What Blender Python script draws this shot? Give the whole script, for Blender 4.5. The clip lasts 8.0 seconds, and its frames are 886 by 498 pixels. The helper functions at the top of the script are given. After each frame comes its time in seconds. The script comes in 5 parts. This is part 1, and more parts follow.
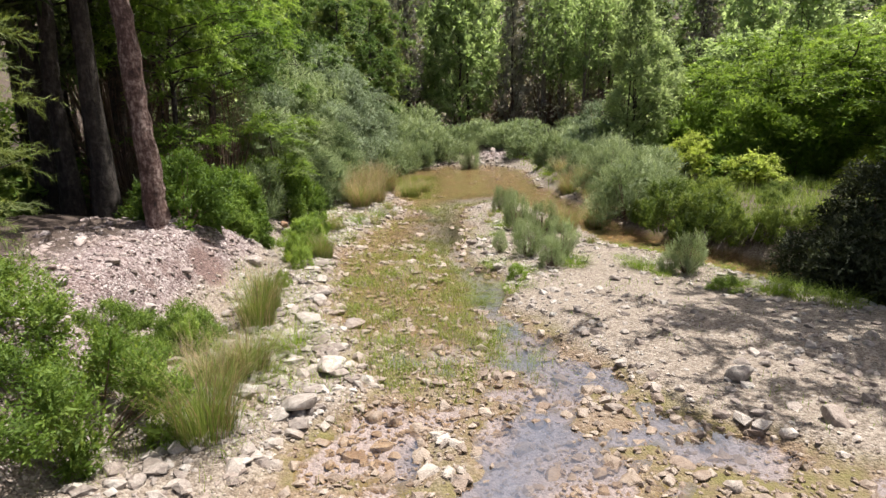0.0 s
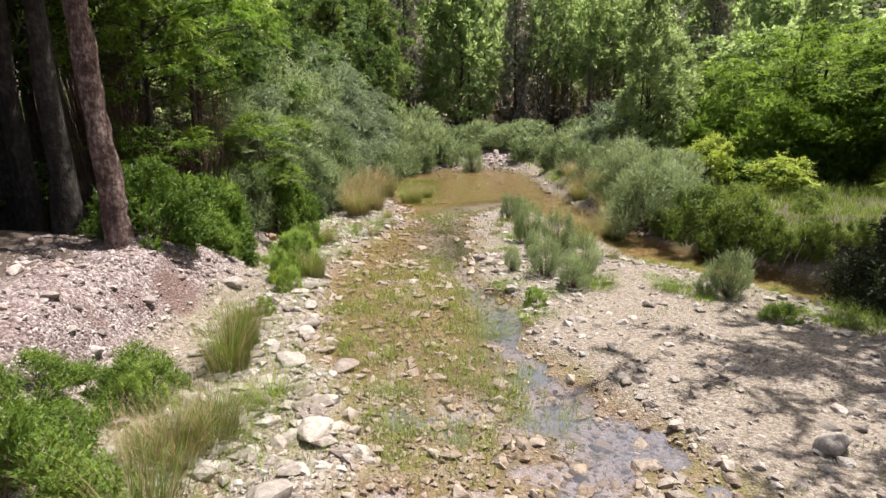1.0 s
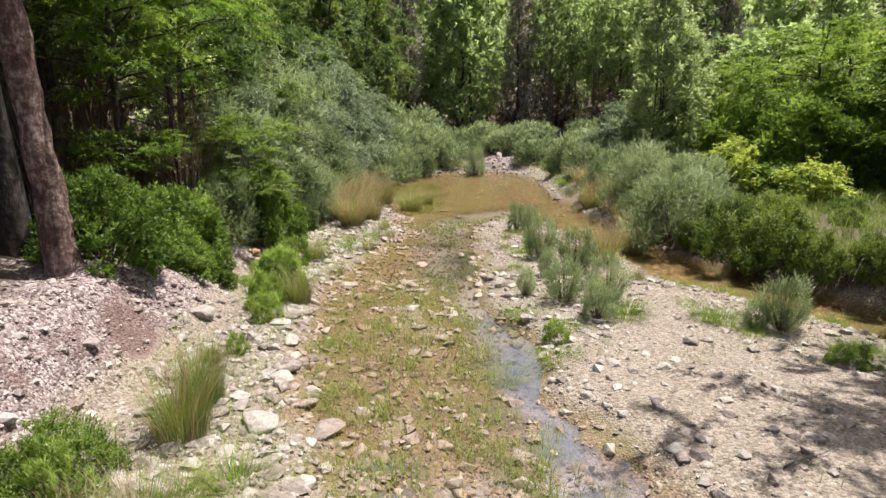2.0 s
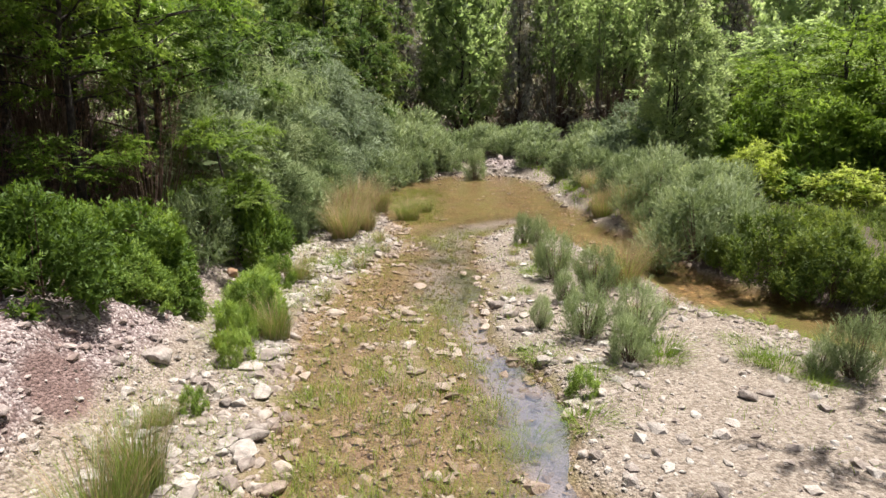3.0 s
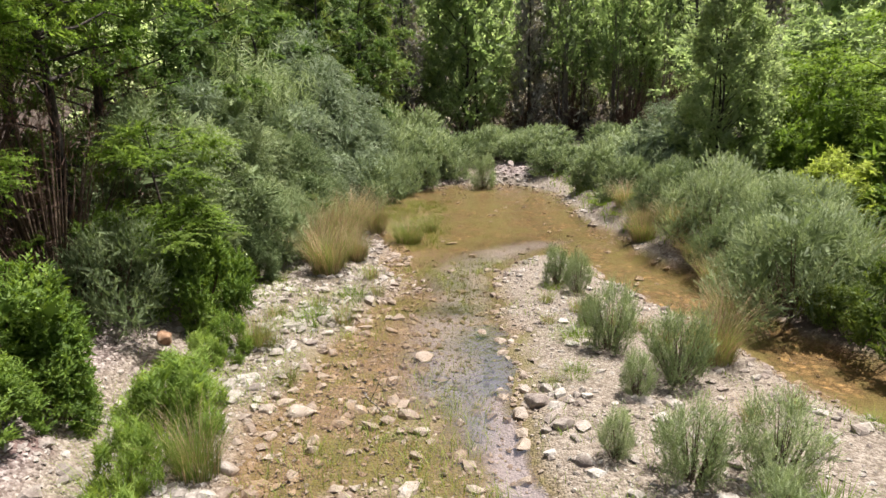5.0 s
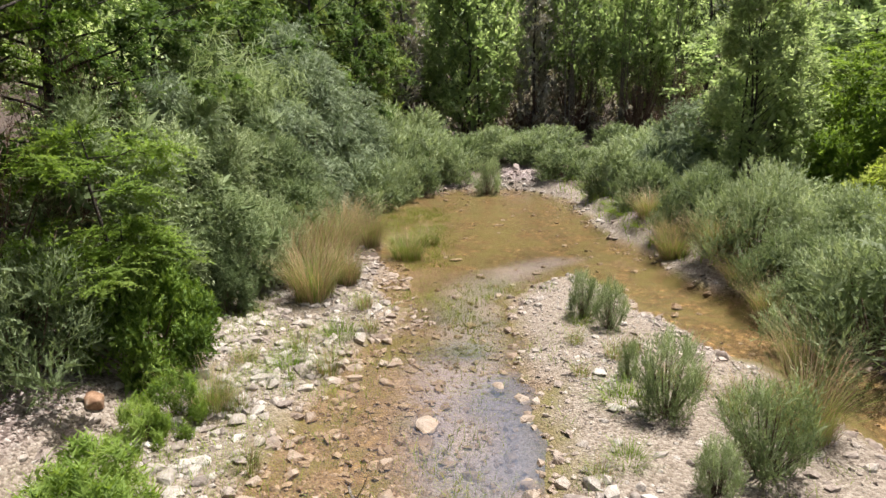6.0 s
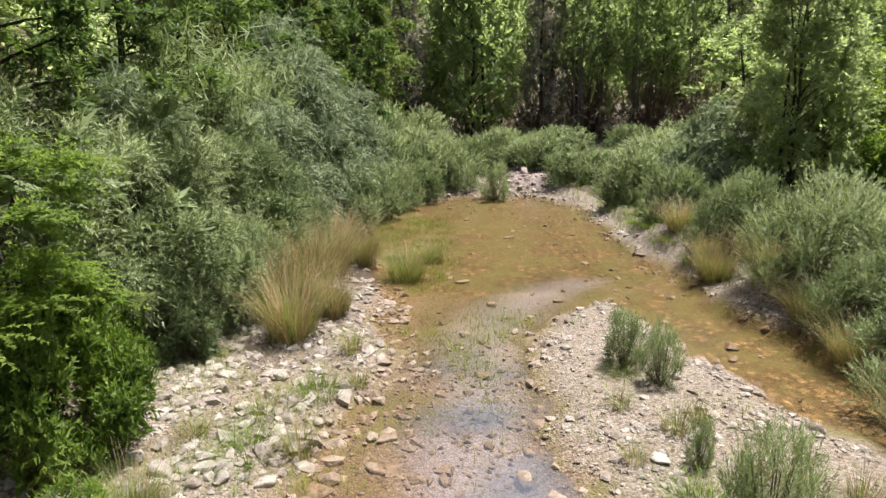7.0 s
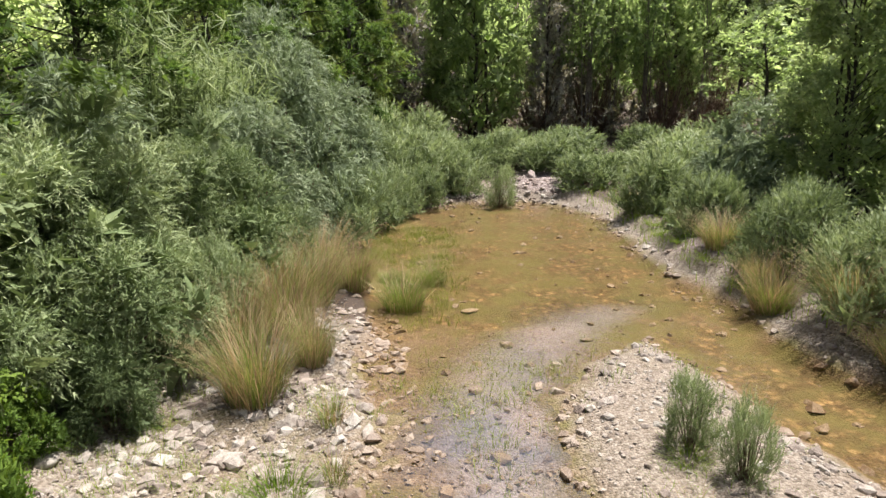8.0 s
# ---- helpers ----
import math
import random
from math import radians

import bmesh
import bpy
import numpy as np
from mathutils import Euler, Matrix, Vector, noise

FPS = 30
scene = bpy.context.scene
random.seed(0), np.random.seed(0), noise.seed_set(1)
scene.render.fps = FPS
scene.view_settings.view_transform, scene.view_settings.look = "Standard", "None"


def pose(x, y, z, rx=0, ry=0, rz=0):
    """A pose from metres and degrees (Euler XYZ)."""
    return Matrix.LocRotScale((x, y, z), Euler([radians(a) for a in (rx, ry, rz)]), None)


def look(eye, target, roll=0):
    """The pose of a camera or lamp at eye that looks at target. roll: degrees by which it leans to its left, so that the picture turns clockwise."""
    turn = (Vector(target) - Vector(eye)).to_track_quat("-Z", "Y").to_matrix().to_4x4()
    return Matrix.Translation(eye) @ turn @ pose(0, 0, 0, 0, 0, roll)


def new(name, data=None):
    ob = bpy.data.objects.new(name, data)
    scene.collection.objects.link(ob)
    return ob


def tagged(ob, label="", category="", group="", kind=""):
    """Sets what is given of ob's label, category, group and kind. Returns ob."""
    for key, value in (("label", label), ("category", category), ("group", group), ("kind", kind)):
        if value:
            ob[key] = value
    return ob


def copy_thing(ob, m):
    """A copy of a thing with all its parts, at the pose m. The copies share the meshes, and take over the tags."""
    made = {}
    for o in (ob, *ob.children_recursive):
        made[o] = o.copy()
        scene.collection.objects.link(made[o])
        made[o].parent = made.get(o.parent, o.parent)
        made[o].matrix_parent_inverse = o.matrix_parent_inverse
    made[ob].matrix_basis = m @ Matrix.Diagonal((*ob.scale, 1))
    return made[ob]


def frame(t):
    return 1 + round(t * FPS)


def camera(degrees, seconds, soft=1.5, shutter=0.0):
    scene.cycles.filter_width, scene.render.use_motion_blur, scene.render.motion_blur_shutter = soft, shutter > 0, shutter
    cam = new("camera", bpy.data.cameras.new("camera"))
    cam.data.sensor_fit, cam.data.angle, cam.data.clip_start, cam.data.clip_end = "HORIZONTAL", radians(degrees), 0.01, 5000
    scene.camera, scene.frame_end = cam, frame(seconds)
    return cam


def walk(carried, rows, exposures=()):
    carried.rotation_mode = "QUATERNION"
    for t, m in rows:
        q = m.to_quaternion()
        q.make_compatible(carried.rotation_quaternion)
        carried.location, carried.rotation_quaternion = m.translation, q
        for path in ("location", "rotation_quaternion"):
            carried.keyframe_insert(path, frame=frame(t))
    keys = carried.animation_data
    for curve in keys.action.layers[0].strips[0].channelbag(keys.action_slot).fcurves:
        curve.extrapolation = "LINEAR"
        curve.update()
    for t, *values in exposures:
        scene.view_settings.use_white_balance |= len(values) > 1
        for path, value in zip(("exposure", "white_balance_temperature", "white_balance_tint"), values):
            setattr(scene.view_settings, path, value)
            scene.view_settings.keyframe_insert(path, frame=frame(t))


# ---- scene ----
cam = camera(74.0, 8.0, soft=1.5, shutter=0.0)
ROWS = [
    (0.0, (0.010, 0.093, 2.986), (0.006, 2.042, 2.537), -0.60),
    (0.5, (-0.047, 0.810, 2.987), (-0.052, 2.760, 2.539), -0.60),
    (1.0, (-0.099, 1.508, 2.991), (-0.102, 3.458, 2.544), -0.70),
    (1.5, (-0.134, 2.214, 2.995), (-0.138, 4.164, 2.550), -0.70),
    (3.0, (-0.198, 4.321, 3.052), (-0.194, 6.271, 2.609), -0.70),
    (3.5, (-0.224, 5.050, 3.073), (-0.221, 7.001, 2.630), -0.70),
    (4.0, (-0.261, 5.801, 3.089), (-0.259, 7.752, 2.648), -0.70),
    (4.5, (-0.292, 6.576, 3.099), (-0.293, 8.527, 2.658), -0.70),
    (6.0, (-0.419, 9.150, 3.123), (-0.418, 11.101, 2.682), -0.60),
    (6.5, (-0.441, 10.016, 3.123), (-0.442, 11.967, 2.683), -0.65),
    (7.0, (-0.456, 10.938, 3.114), (-0.463, 12.890, 2.676), -0.75),
    (7.5, (-0.484, 11.856, 3.113), (-0.490, 13.807, 2.674), -0.80),
    (8.0, (-0.510, 12.765, 3.119), (-0.518, 14.716, 2.680), -0.85),
]
walk(cam, [(t, look(eye, target, roll)) for t, eye, target, roll in ROWS])

# ---- light ----
SUN = Vector((0.44, 0.30, 1.5)).normalized()
world = bpy.data.worlds.new("sky")
scene.world = world
world.use_nodes = True
wt = world.node_tree
sky = wt.nodes.new("ShaderNodeTexSky")
sky.sky_type = "NISHITA"
sky.sun_disc = False
sky.dust_density = 7.0
sky.sun_elevation = math.asin(SUN.z)
sky.sun_rotation = math.atan2(SUN.x, SUN.y)
wt.nodes["Background"].inputs["Strength"].default_value = 0.06
wt.links.new(sky.outputs[0], wt.nodes["Background"].inputs["Color"])
sun = new("sun", bpy.data.lights.new("sun", "SUN"))
sun.data.energy, sun.data.angle, sun.data.color = 4.7, radians(0.53), (1.0, 0.95, 0.87)
sun.matrix_world = look(tuple(SUN * 60), (0, 0, 0))
scene.view_settings.exposure = 0.95


# ---- node helpers ----
def material(name):
    m = bpy.data.materials.new(name)
    m.use_nodes = True
    nt = m.node_tree
    return m, nt, nt.nodes["Principled BSDF"], nt.nodes["Material Output"]


def node(nt, kind, **inputs):
    n = nt.nodes.new(kind)
    for k, v in inputs.items():
        n.inputs[k.replace("_", " ")].default_value = v
    return n


def tex_noise(nt, scale, detail=4.0, rough=0.6, coord=None):
    n = node(nt, "ShaderNodeTexNoise", Scale=scale, Detail=detail, Roughness=rough)
    if coord is not None:
        nt.links.new(coord, n.inputs["Vector"])
    return n.outputs["Fac"]


def ramp(nt, fac, stops):
    n = nt.nodes.new("ShaderNodeValToRGB")
    e = n.color_ramp.elements
    while len(e) < len(stops):
        e.new(0.5)
    for el, (p, c) in zip(e, stops):
        el.position, el.color = p, (*c, 1) if len(c) == 3 else c
    nt.links.new(fac, n.inputs["Fac"])
    return n.outputs["Color"]


def mix(nt, fac, a, b, mode="MIX"):
    n = nt.nodes.new("ShaderNodeMix")
    n.data_type, n.blend_type = "RGBA", mode
    for sock, v in ((n.inputs[0], fac), (n.inputs[6], a), (n.inputs[7], b)):
        if isinstance(v, (int, float)):
            sock.default_value = v
        elif isinstance(v, tuple):
            sock.default_value = (*v, 1)
        else:
            nt.links.new(v, sock)
    return n.outputs[2]


def span(nt, value, lo, hi, a=0.0, b=1.0):
    n = node(nt, "ShaderNodeMapRange", From_Min=lo, From_Max=hi, To_Min=a, To_Max=b)
    nt.links.new(value, n.inputs["Value"])
    return n.outputs["Result"]


def calc(nt, op, a, b=0.0):
    n = nt.nodes.new("ShaderNodeMath")
    n.operation = op
    for sock, v in zip(n.inputs, (a, b)):
        if isinstance(v, (int, float)):
            sock.default_value = v
        else:
            nt.links.new(v, sock)
    return n.outputs[0]


def bump(nt, height, strength, distance, before=None):
    n = node(nt, "ShaderNodeBump", Strength=strength, Distance=distance)
    nt.links.new(height, n.inputs["Height"])
    if before is not None:
        nt.links.new(before, n.inputs["Normal"])
    return n.outputs["Normal"]


def place_of(nt):
    g = nt.nodes.new("ShaderNodeNewGeometry")
    x = nt.nodes.new("ShaderNodeSeparateXYZ")
    nt.links.new(g.outputs["Position"], x.inputs[0])
    return g, x


def leaf_material(name, dark, mid, light, translucent=0.35, glow=(1.35, 1.3, 0.7), rough=0.55, vary=0.22, grain=0.44):
    """Leaves: colour by leaf and by clump, partly letting light through."""
    m, nt, bsdf, out = material(name)
    g, xyz = place_of(nt)
    clump = tex_noise(nt, 1.7, 2.0, 0.5, g.outputs["Position"])
    info = nt.nodes.new("ShaderNodeObjectInfo")
    shoot = nt.nodes.new("ShaderNodeAttribute")
    shoot.attribute_name = "tint"
    f = calc(nt, "ADD", calc(nt, "MULTIPLY", g.outputs["Random Per Island"], grain * 0.5), calc(nt, "MULTIPLY", clump, 0.7 - grain * 0.5))
    f = calc(nt, "ADD", f, calc(nt, "MULTIPLY", shoot.outputs["Fac"], 0.4))
    f = calc(nt, "ADD", f, calc(nt, "MULTIPLY", calc(nt, "SUBTRACT", info.outputs["Random"], 0.5), vary))
    col = ramp(nt, f, [(0.12, dark), (0.5, mid), (0.92, light)])
    nt.links.new(col, bsdf.inputs["Base Color"])
    bsdf.inputs["Roughness"].default_value = rough
    bsdf.inputs["Specular IOR Level"].default_value = 0.2
    tr = nt.nodes.new("ShaderNodeBsdfTranslucent")
    nt.links.new(mix(nt, 1.0, col, glow, "MULTIPLY"), tr.inputs["Color"])
    ms = nt.nodes.new("ShaderNodeMixShader")
    ms.inputs[0].default_value = translucent
    nt.links.new(bsdf.outputs[0], ms.inputs[1])
    nt.links.new(tr.outputs[0], ms.inputs[2])
    nt.links.new(ms.outputs[0], out.inputs["Surface"])
    return m


def bark_material(name, dark, mid, light, scale=9.0):
    """Rough bark: lengthwise fissures, pale flakes and darker rings."""
    m, nt, bsdf, out = material(name)
    tc = nt.nodes.new("ShaderNodeTexCoord")
    mp = nt.nodes.new("ShaderNodeMapping")
    mp.inputs["Scale"].default_value = (1, 1, 0.22)
    nt.links.new(tc.outputs["Object"], mp.inputs[0])
    n = tex_noise(nt, scale * 1.4, 8.0, 0.72, mp.outputs[0])
    flakes = tex_noise(nt, scale * 1.1, 5.0, 0.7, tc.outputs["Object"])
    patch = tex_noise(nt, scale * 0.22, 3.0, 0.6, tc.outputs["Object"])
    f = calc(nt, "ADD", calc(nt, "MULTIPLY", n, 0.45), calc(nt, "ADD", calc(nt, "MULTIPLY", flakes, 0.4), calc(nt, "MULTIPLY", patch, 0.3)))
    nt.links.new(ramp(nt, f, [(0.46, dark), (0.57, mid), (0.69, light)]), bsdf.inputs["Base Color"])
    nt.links.new(bump(nt, calc(nt, "ADD", n, flakes), 1.0, 0.05), bsdf.inputs["Normal"])
    bsdf.inputs["Roughness"].default_value = 0.9
    return m


STONE_DRY = [(0.0, (0.119, 0.093, 0.082)), (0.3, (0.230, 0.195, 0.176)), (0.55, (0.339, 0.307, 0.281)), (0.9, (0.509, 0.487, 0.458))]
STONE_WET = [(0.0, (0.120, 0.071, 0.046)), (0.4, (0.224, 0.163, 0.119)), (0.75, (0.318, 0.254, 0.202)), (1.0, (0.421, 0.353, 0.292))]


def stone_material(name, one_by_one):
    """Pale limestone, ochre with algae where the stream keeps it wet."""
    m, nt, bsdf, out = material(name)
    g, xyz = place_of(nt)
    if one_by_one:
        rnd = nt.nodes.new("ShaderNodeObjectInfo").outputs["Random"]
    else:
        rnd = g.outputs["Random Per Island"]
    n = tex_noise(nt, 14.0, 6.0, 0.65, g.outputs["Position"])
    big = tex_noise(nt, 0.9, 2.0, 0.5, g.outputs["Position"])
    patch = tex_noise(nt, 38.0, 5.0, 0.7, g.outputs["Position"])
    f = calc(nt, "ADD", calc(nt, "MULTIPLY", rnd, 0.5), calc(nt, "MULTIPLY", calc(nt, "SUBTRACT", n, 0.3), 1.0))
    f = calc(nt, "ADD", f, calc(nt, "MULTIPLY", calc(nt, "SUBTRACT", patch, 0.47), 0.5))
    dry = mix(nt, span(nt, big, 0.45, 0.7), ramp(nt, f, STONE_DRY), (1.0, 0.92, 0.88), "MULTIPLY")
    dry = mix(nt, span(nt, xyz.outputs["Z"], 0.3, 0.6), dry, mix(nt, 1.0, dry, (1.0, 0.94, 0.98), "MULTIPLY"))
    wet = ramp(nt, f, STONE_WET)
    level = calc(nt, "ADD", xyz.outputs["Z"], calc(nt, "MULTIPLY", calc(nt, "SUBTRACT", big, 0.5), 0.10))
    w = span(nt, level, 0.02, 0.11)
    nt.links.new(mix(nt, w, wet, dry), bsdf.inputs["Base Color"])
    nt.links.new(span(nt, w, 0, 1, 0.45, 0.88), bsdf.inputs["Roughness"])
    nt.links.new(bump(nt, n, 0.8, 0.035), bsdf.inputs["Normal"])
    return m


def ground_material():
    m, nt, bsdf, out = material("gravel_ground")
    g, xyz = place_of(nt)
    pos = g.outputs["Position"]
    at = nt.nodes.new("ShaderNodeAttribute")
    at.attribute_name = "soil"
    big = tex_noise(nt, 0.8, 4.0, 0.6, pos)
    fine = tex_noise(nt, 30.0, 5.0, 0.7, pos)
    v1 = node(nt, "ShaderNodeTexVoronoi", Scale=38.0)
    v2 = node(nt, "ShaderNodeTexVoronoi", Scale=19.0)
    for v in (v1, v2):
        nt.links.new(pos, v.inputs["Vector"])
    sep = nt.nodes.new("ShaderNodeSeparateColor")
    nt.links.new(v1.outputs["Color"], sep.inputs[0])
    sep2 = nt.nodes.new("ShaderNodeSeparateColor")
    nt.links.new(v2.outputs["Color"], sep2.inputs[0])
    peb = calc(nt, "ADD", calc(nt, "MULTIPLY", sep.outputs[0], 0.4), calc(nt, "ADD", calc(nt, "MULTIPLY", sep2.outputs[1], 0.14), calc(nt, "MULTIPLY", fine, 0.5)))
    sand = ramp(nt, peb, [(0.28, (0.103, 0.079, 0.062)), (0.44, (0.192, 0.154, 0.124)), (0.62, (0.268, 0.225, 0.188)), (0.88, (0.384, 0.344, 0.300))])
    scree = ramp(nt, peb, [(0.28, (0.055, 0.034, 0.034)), (0.45, (0.160, 0.114, 0.112)), (0.62, (0.276, 0.225, 0.222)), (0.8, (0.505, 0.459, 0.450))])
    earth = mix(nt, peb, (0.045, 0.026, 0.023), (0.225, 0.142, 0.13))
    scree = mix(nt, span(nt, tex_noise(nt, 1.3, 4.0, 0.65, pos), 0.56, 0.66, 0.0, 0.7), scree, earth)
    lo = nt.nodes.new("ShaderNodeAttribute")
    lo.attribute_name = "loam"
    dry = mix(nt, span(nt, xyz.outputs["Z"], 0.25, 0.5), sand, scree)
    near = ramp(nt, peb, [(0.15, (0.063, 0.039, 0.023)), (0.5, (0.176, 0.122, 0.079)), (0.9, (0.310, 0.243, 0.180))])
    deep = ramp(nt, peb, [(0.2, (0.094, 0.059, 0.024)), (0.5, (0.242, 0.158, 0.071)), (0.8, (0.413, 0.301, 0.163))])
    v3 = node(nt, "ShaderNodeTexVoronoi", Scale=7.5)
    nt.links.new(pos, v3.inputs["Vector"])
    sep3 = nt.nodes.new("ShaderNodeSeparateColor")
    nt.links.new(v3.outputs["Color"], sep3.inputs[0])
    lump = mix(nt, span(nt, v3.outputs["Distance"], 0.25, 0.6), mix(nt, sep3.outputs[0], (0.55, 0.52, 0.5), (1.5, 1.5, 1.5)), (0.45, 0.42, 0.38))
    deep = mix(nt, 1.0, deep, lump, "MULTIPLY")
    drift = calc(nt, "ADD", calc(nt, "MULTIPLY", tex_noise(nt, 1.1, 5.0, 0.65, pos), 0.6), calc(nt, "MULTIPLY", tex_noise(nt, 4.5, 4.0, 0.7, pos), 0.4))
    deep = mix(nt, span(nt, drift, 0.44, 0.58, 0.0, 0.85), deep, mix(nt, fine, (0.045, 0.036, 0.014), (0.15, 0.115, 0.055)))
    wet = mix(nt, span(nt, xyz.outputs["Z"], -0.10, -0.035), deep, near)
    patchy = calc(nt, "ADD", calc(nt, "MULTIPLY", tex_noise(nt, 2.2, 6.0, 0.75, pos), 0.5), calc(nt, "MULTIPLY", tex_noise(nt, 0.55, 3.0, 0.6, pos), 0.5))
    algae = mix(nt, span(nt, patchy, 0.45, 0.59), wet, mix(nt, fine, (0.078, 0.070, 0.018), (0.193, 0.164, 0.061)))
    level = calc(nt, "ADD", xyz.outputs["Z"], calc(nt, "MULTIPLY", calc(nt, "SUBTRACT", big, 0.5), 0.12))
    # silt bed, its violet-grey tint painted in for the mirrored sky
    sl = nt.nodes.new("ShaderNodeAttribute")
    sl.attribute_name = "silt_sky_tint"
    silt_sky_tint = mix(nt, peb, (0.145, 0.127, 0.150), (0.44, 0.40, 0.46))
    algae = mix(nt, span(nt, calc(nt, "ADD", sl.outputs["Fac"], calc(nt, "MULTIPLY", calc(nt, "SUBTRACT", fine, 0.5), 0.9)), 0.35, 0.75), algae, silt_sky_tint)
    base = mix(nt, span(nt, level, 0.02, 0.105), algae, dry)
    litter = ramp(nt, calc(nt, "ADD", calc(nt, "MULTIPLY", fine, 0.6), calc(nt, "MULTIPLY", big, 0.4)), [(0.3, (0.03, 0.021, 0.017)), (0.55, (0.088, 0.062, 0.05)), (0.8, (0.18, 0.137, 0.11))])
    soft = calc(nt, "ADD", at.outputs["Fac"], calc(nt, "MULTIPLY", calc(nt, "SUBTRACT", big, 0.5), 0.7))
    bare = span(nt, calc(nt, "ADD", lo.outputs["Fac"], calc(nt, "MULTIPLY", calc(nt, "SUBTRACT", big, 0.5), 0.8)), 0.4, 0.6, 0.0, 0.9)
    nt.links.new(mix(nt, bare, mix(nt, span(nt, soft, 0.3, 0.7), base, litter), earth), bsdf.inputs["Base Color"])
    h = calc(nt, "SUBTRACT", calc(nt, "MULTIPLY", fine, 0.4), calc(nt, "ADD", calc(nt, "MULTIPLY", v1.outputs["Distance"], 0.6), calc(nt, "MULTIPLY", v2.outputs["Distance"], 0.35)))
    nt.links.new(bump(nt, h, 0.9, 0.035), bsdf.inputs["Normal"])
    bsdf.inputs["Roughness"].default_value = 0.9
    return m


def water_material():
    """Clear, shallow, faintly brown water: seen through from above, mirroring the sky by Fresnel."""
    m, nt, bsdf, out = material("stream_water")
    nt.nodes.remove(bsdf)
    g, xyz = place_of(nt)
    mp = nt.nodes.new("ShaderNodeMapping")
    mp.inputs["Scale"].default_value = (1.0, 0.55, 1.0)
    nt.links.new(g.outputs["Position"], mp.inputs[0])
    a = tex_noise(nt, 7.0, 3.0, 0.55, mp.outputs[0])
    b = tex_noise(nt, 26.0, 2.0, 0.5, mp.outputs[0])
    h = calc(nt, "ADD", a, calc(nt, "MULTIPLY", b, 0.35))
    nrm = bump(nt, h, 0.26, 0.05)
    fr = node(nt, "ShaderNodeFresnel", IOR=1.4)
    nt.links.new(nrm, fr.inputs["Normal"])
    clear = node(nt, "ShaderNodeBsdfTransparent", Color=(0.96, 0.91, 0.82, 1))
    gloss = node(nt, "ShaderNodeBsdfGlossy", Roughness=0.06)
    gloss.inputs["Color"].default_value = (1, 1, 1, 1)
    nt.links.new(nrm, gloss.inputs["Normal"])
    calm = nt.nodes.new("ShaderNodeAttribute")
    calm.attribute_name = "calm"
    ms = nt.nodes.new("ShaderNodeMixShader")
    nt.links.new(calc(nt, "MINIMUM", calc(nt, "ADD", calc(nt, "MULTIPLY", fr.outputs[0], 0.6), span(nt, calm.outputs["Fac"], 0.0, 1.0, 0.03, 0.64)), 0.66), ms.inputs[0])
    nt.links.new(clear.outputs[0], ms.inputs[1])
    nt.links.new(gloss.outputs[0], ms.inputs[2])
    nt.links.new(ms.outputs[0], out.inputs["Surface"])
    return m


GROUND = ground_material()
WATER = water_material()
STONE = stone_material("limestone_cobble", True)
PEBBLES = stone_material("limestone_gravel", False)
RUST, rt, rb, ro = material("rust_rock")
rg, rxyz = place_of(rt)
rt.links.new(ramp(rt, tex_noise(rt, 9.0, 6.0, 0.7, rg.outputs["Position"]), [(0.35, (0.13, 0.06, 0.032)), (0.55, (0.28, 0.17, 0.105)), (0.7, (0.45, 0.37, 0.30))]), rb.inputs["Base Color"])
rb.inputs["Roughness"].default_value = 0.85
SCAR, st, sb, so = material("bare_earth")
sg, sxyz = place_of(st)
sn = tex_noise(st, 1.6, 6.0, 0.7, sg.outputs["Position"])
st.links.new(ramp(st, sn, [(0.36, (0.10, 0.055, 0.048)), (0.52, (0.26, 0.17, 0.15)), (0.66, (0.42, 0.33, 0.30))]), sb.inputs["Base Color"])
st.links.new(bump(st, sn, 1.0, 0.3), sb.inputs["Normal"])
sb.inputs["Roughness"].default_value = 0.95
WILLOW = leaf_material("willow_leaf", (0.05, 0.075, 0.03), (0.20, 0.255, 0.13), (0.44, 0.495, 0.31), 0.36, (1.15, 1.17, 0.8))
PALE_WILLOW = leaf_material("young_willow_leaf", (0.07, 0.095, 0.04), (0.22, 0.275, 0.14), (0.43, 0.48, 0.31), 0.42, (1.15, 1.17, 0.8))
# grey brush colour lifted to stand in for haze in the far wood
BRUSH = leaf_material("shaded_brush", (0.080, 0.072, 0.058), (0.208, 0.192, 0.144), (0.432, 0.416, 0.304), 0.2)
BLUE_WILLOW = leaf_material("grey_willow_leaf", (0.045, 0.066, 0.036), (0.19, 0.245, 0.145), (0.43, 0.49, 0.345), 0.26, (1.12, 1.15, 0.85))
DARK_WILLOW = leaf_material("dark_willow_leaf", (0.03, 0.05, 0.019), (0.152, 0.207, 0.092), (0.41, 0.47, 0.27), 0.24, (1.15, 1.17, 0.8))
SHRUB = leaf_material("shrub_leaf", (0.03, 0.06, 0.012), (0.10, 0.17, 0.03), (0.26, 0.36, 0.08), 0.36)
CLOSE_SHRUB = leaf_material("small_shrub_leaf", (0.035, 0.066, 0.014), (0.10, 0.165, 0.028), (0.25, 0.335, 0.075), 0.38)
# dark bramble leaf, near black: the bank's deep shade is in its colour
SHADED_BRAMBLE = leaf_material("shaded_bramble_leaf", (0.01, 0.014, 0.008), (0.032, 0.042, 0.02), (0.085, 0.10, 0.05), 0.2)
OLIVE = leaf_material("olive_shrub_leaf", (0.03, 0.055, 0.012), (0.105, 0.155, 0.035), (0.27, 0.33, 0.09), 0.42)
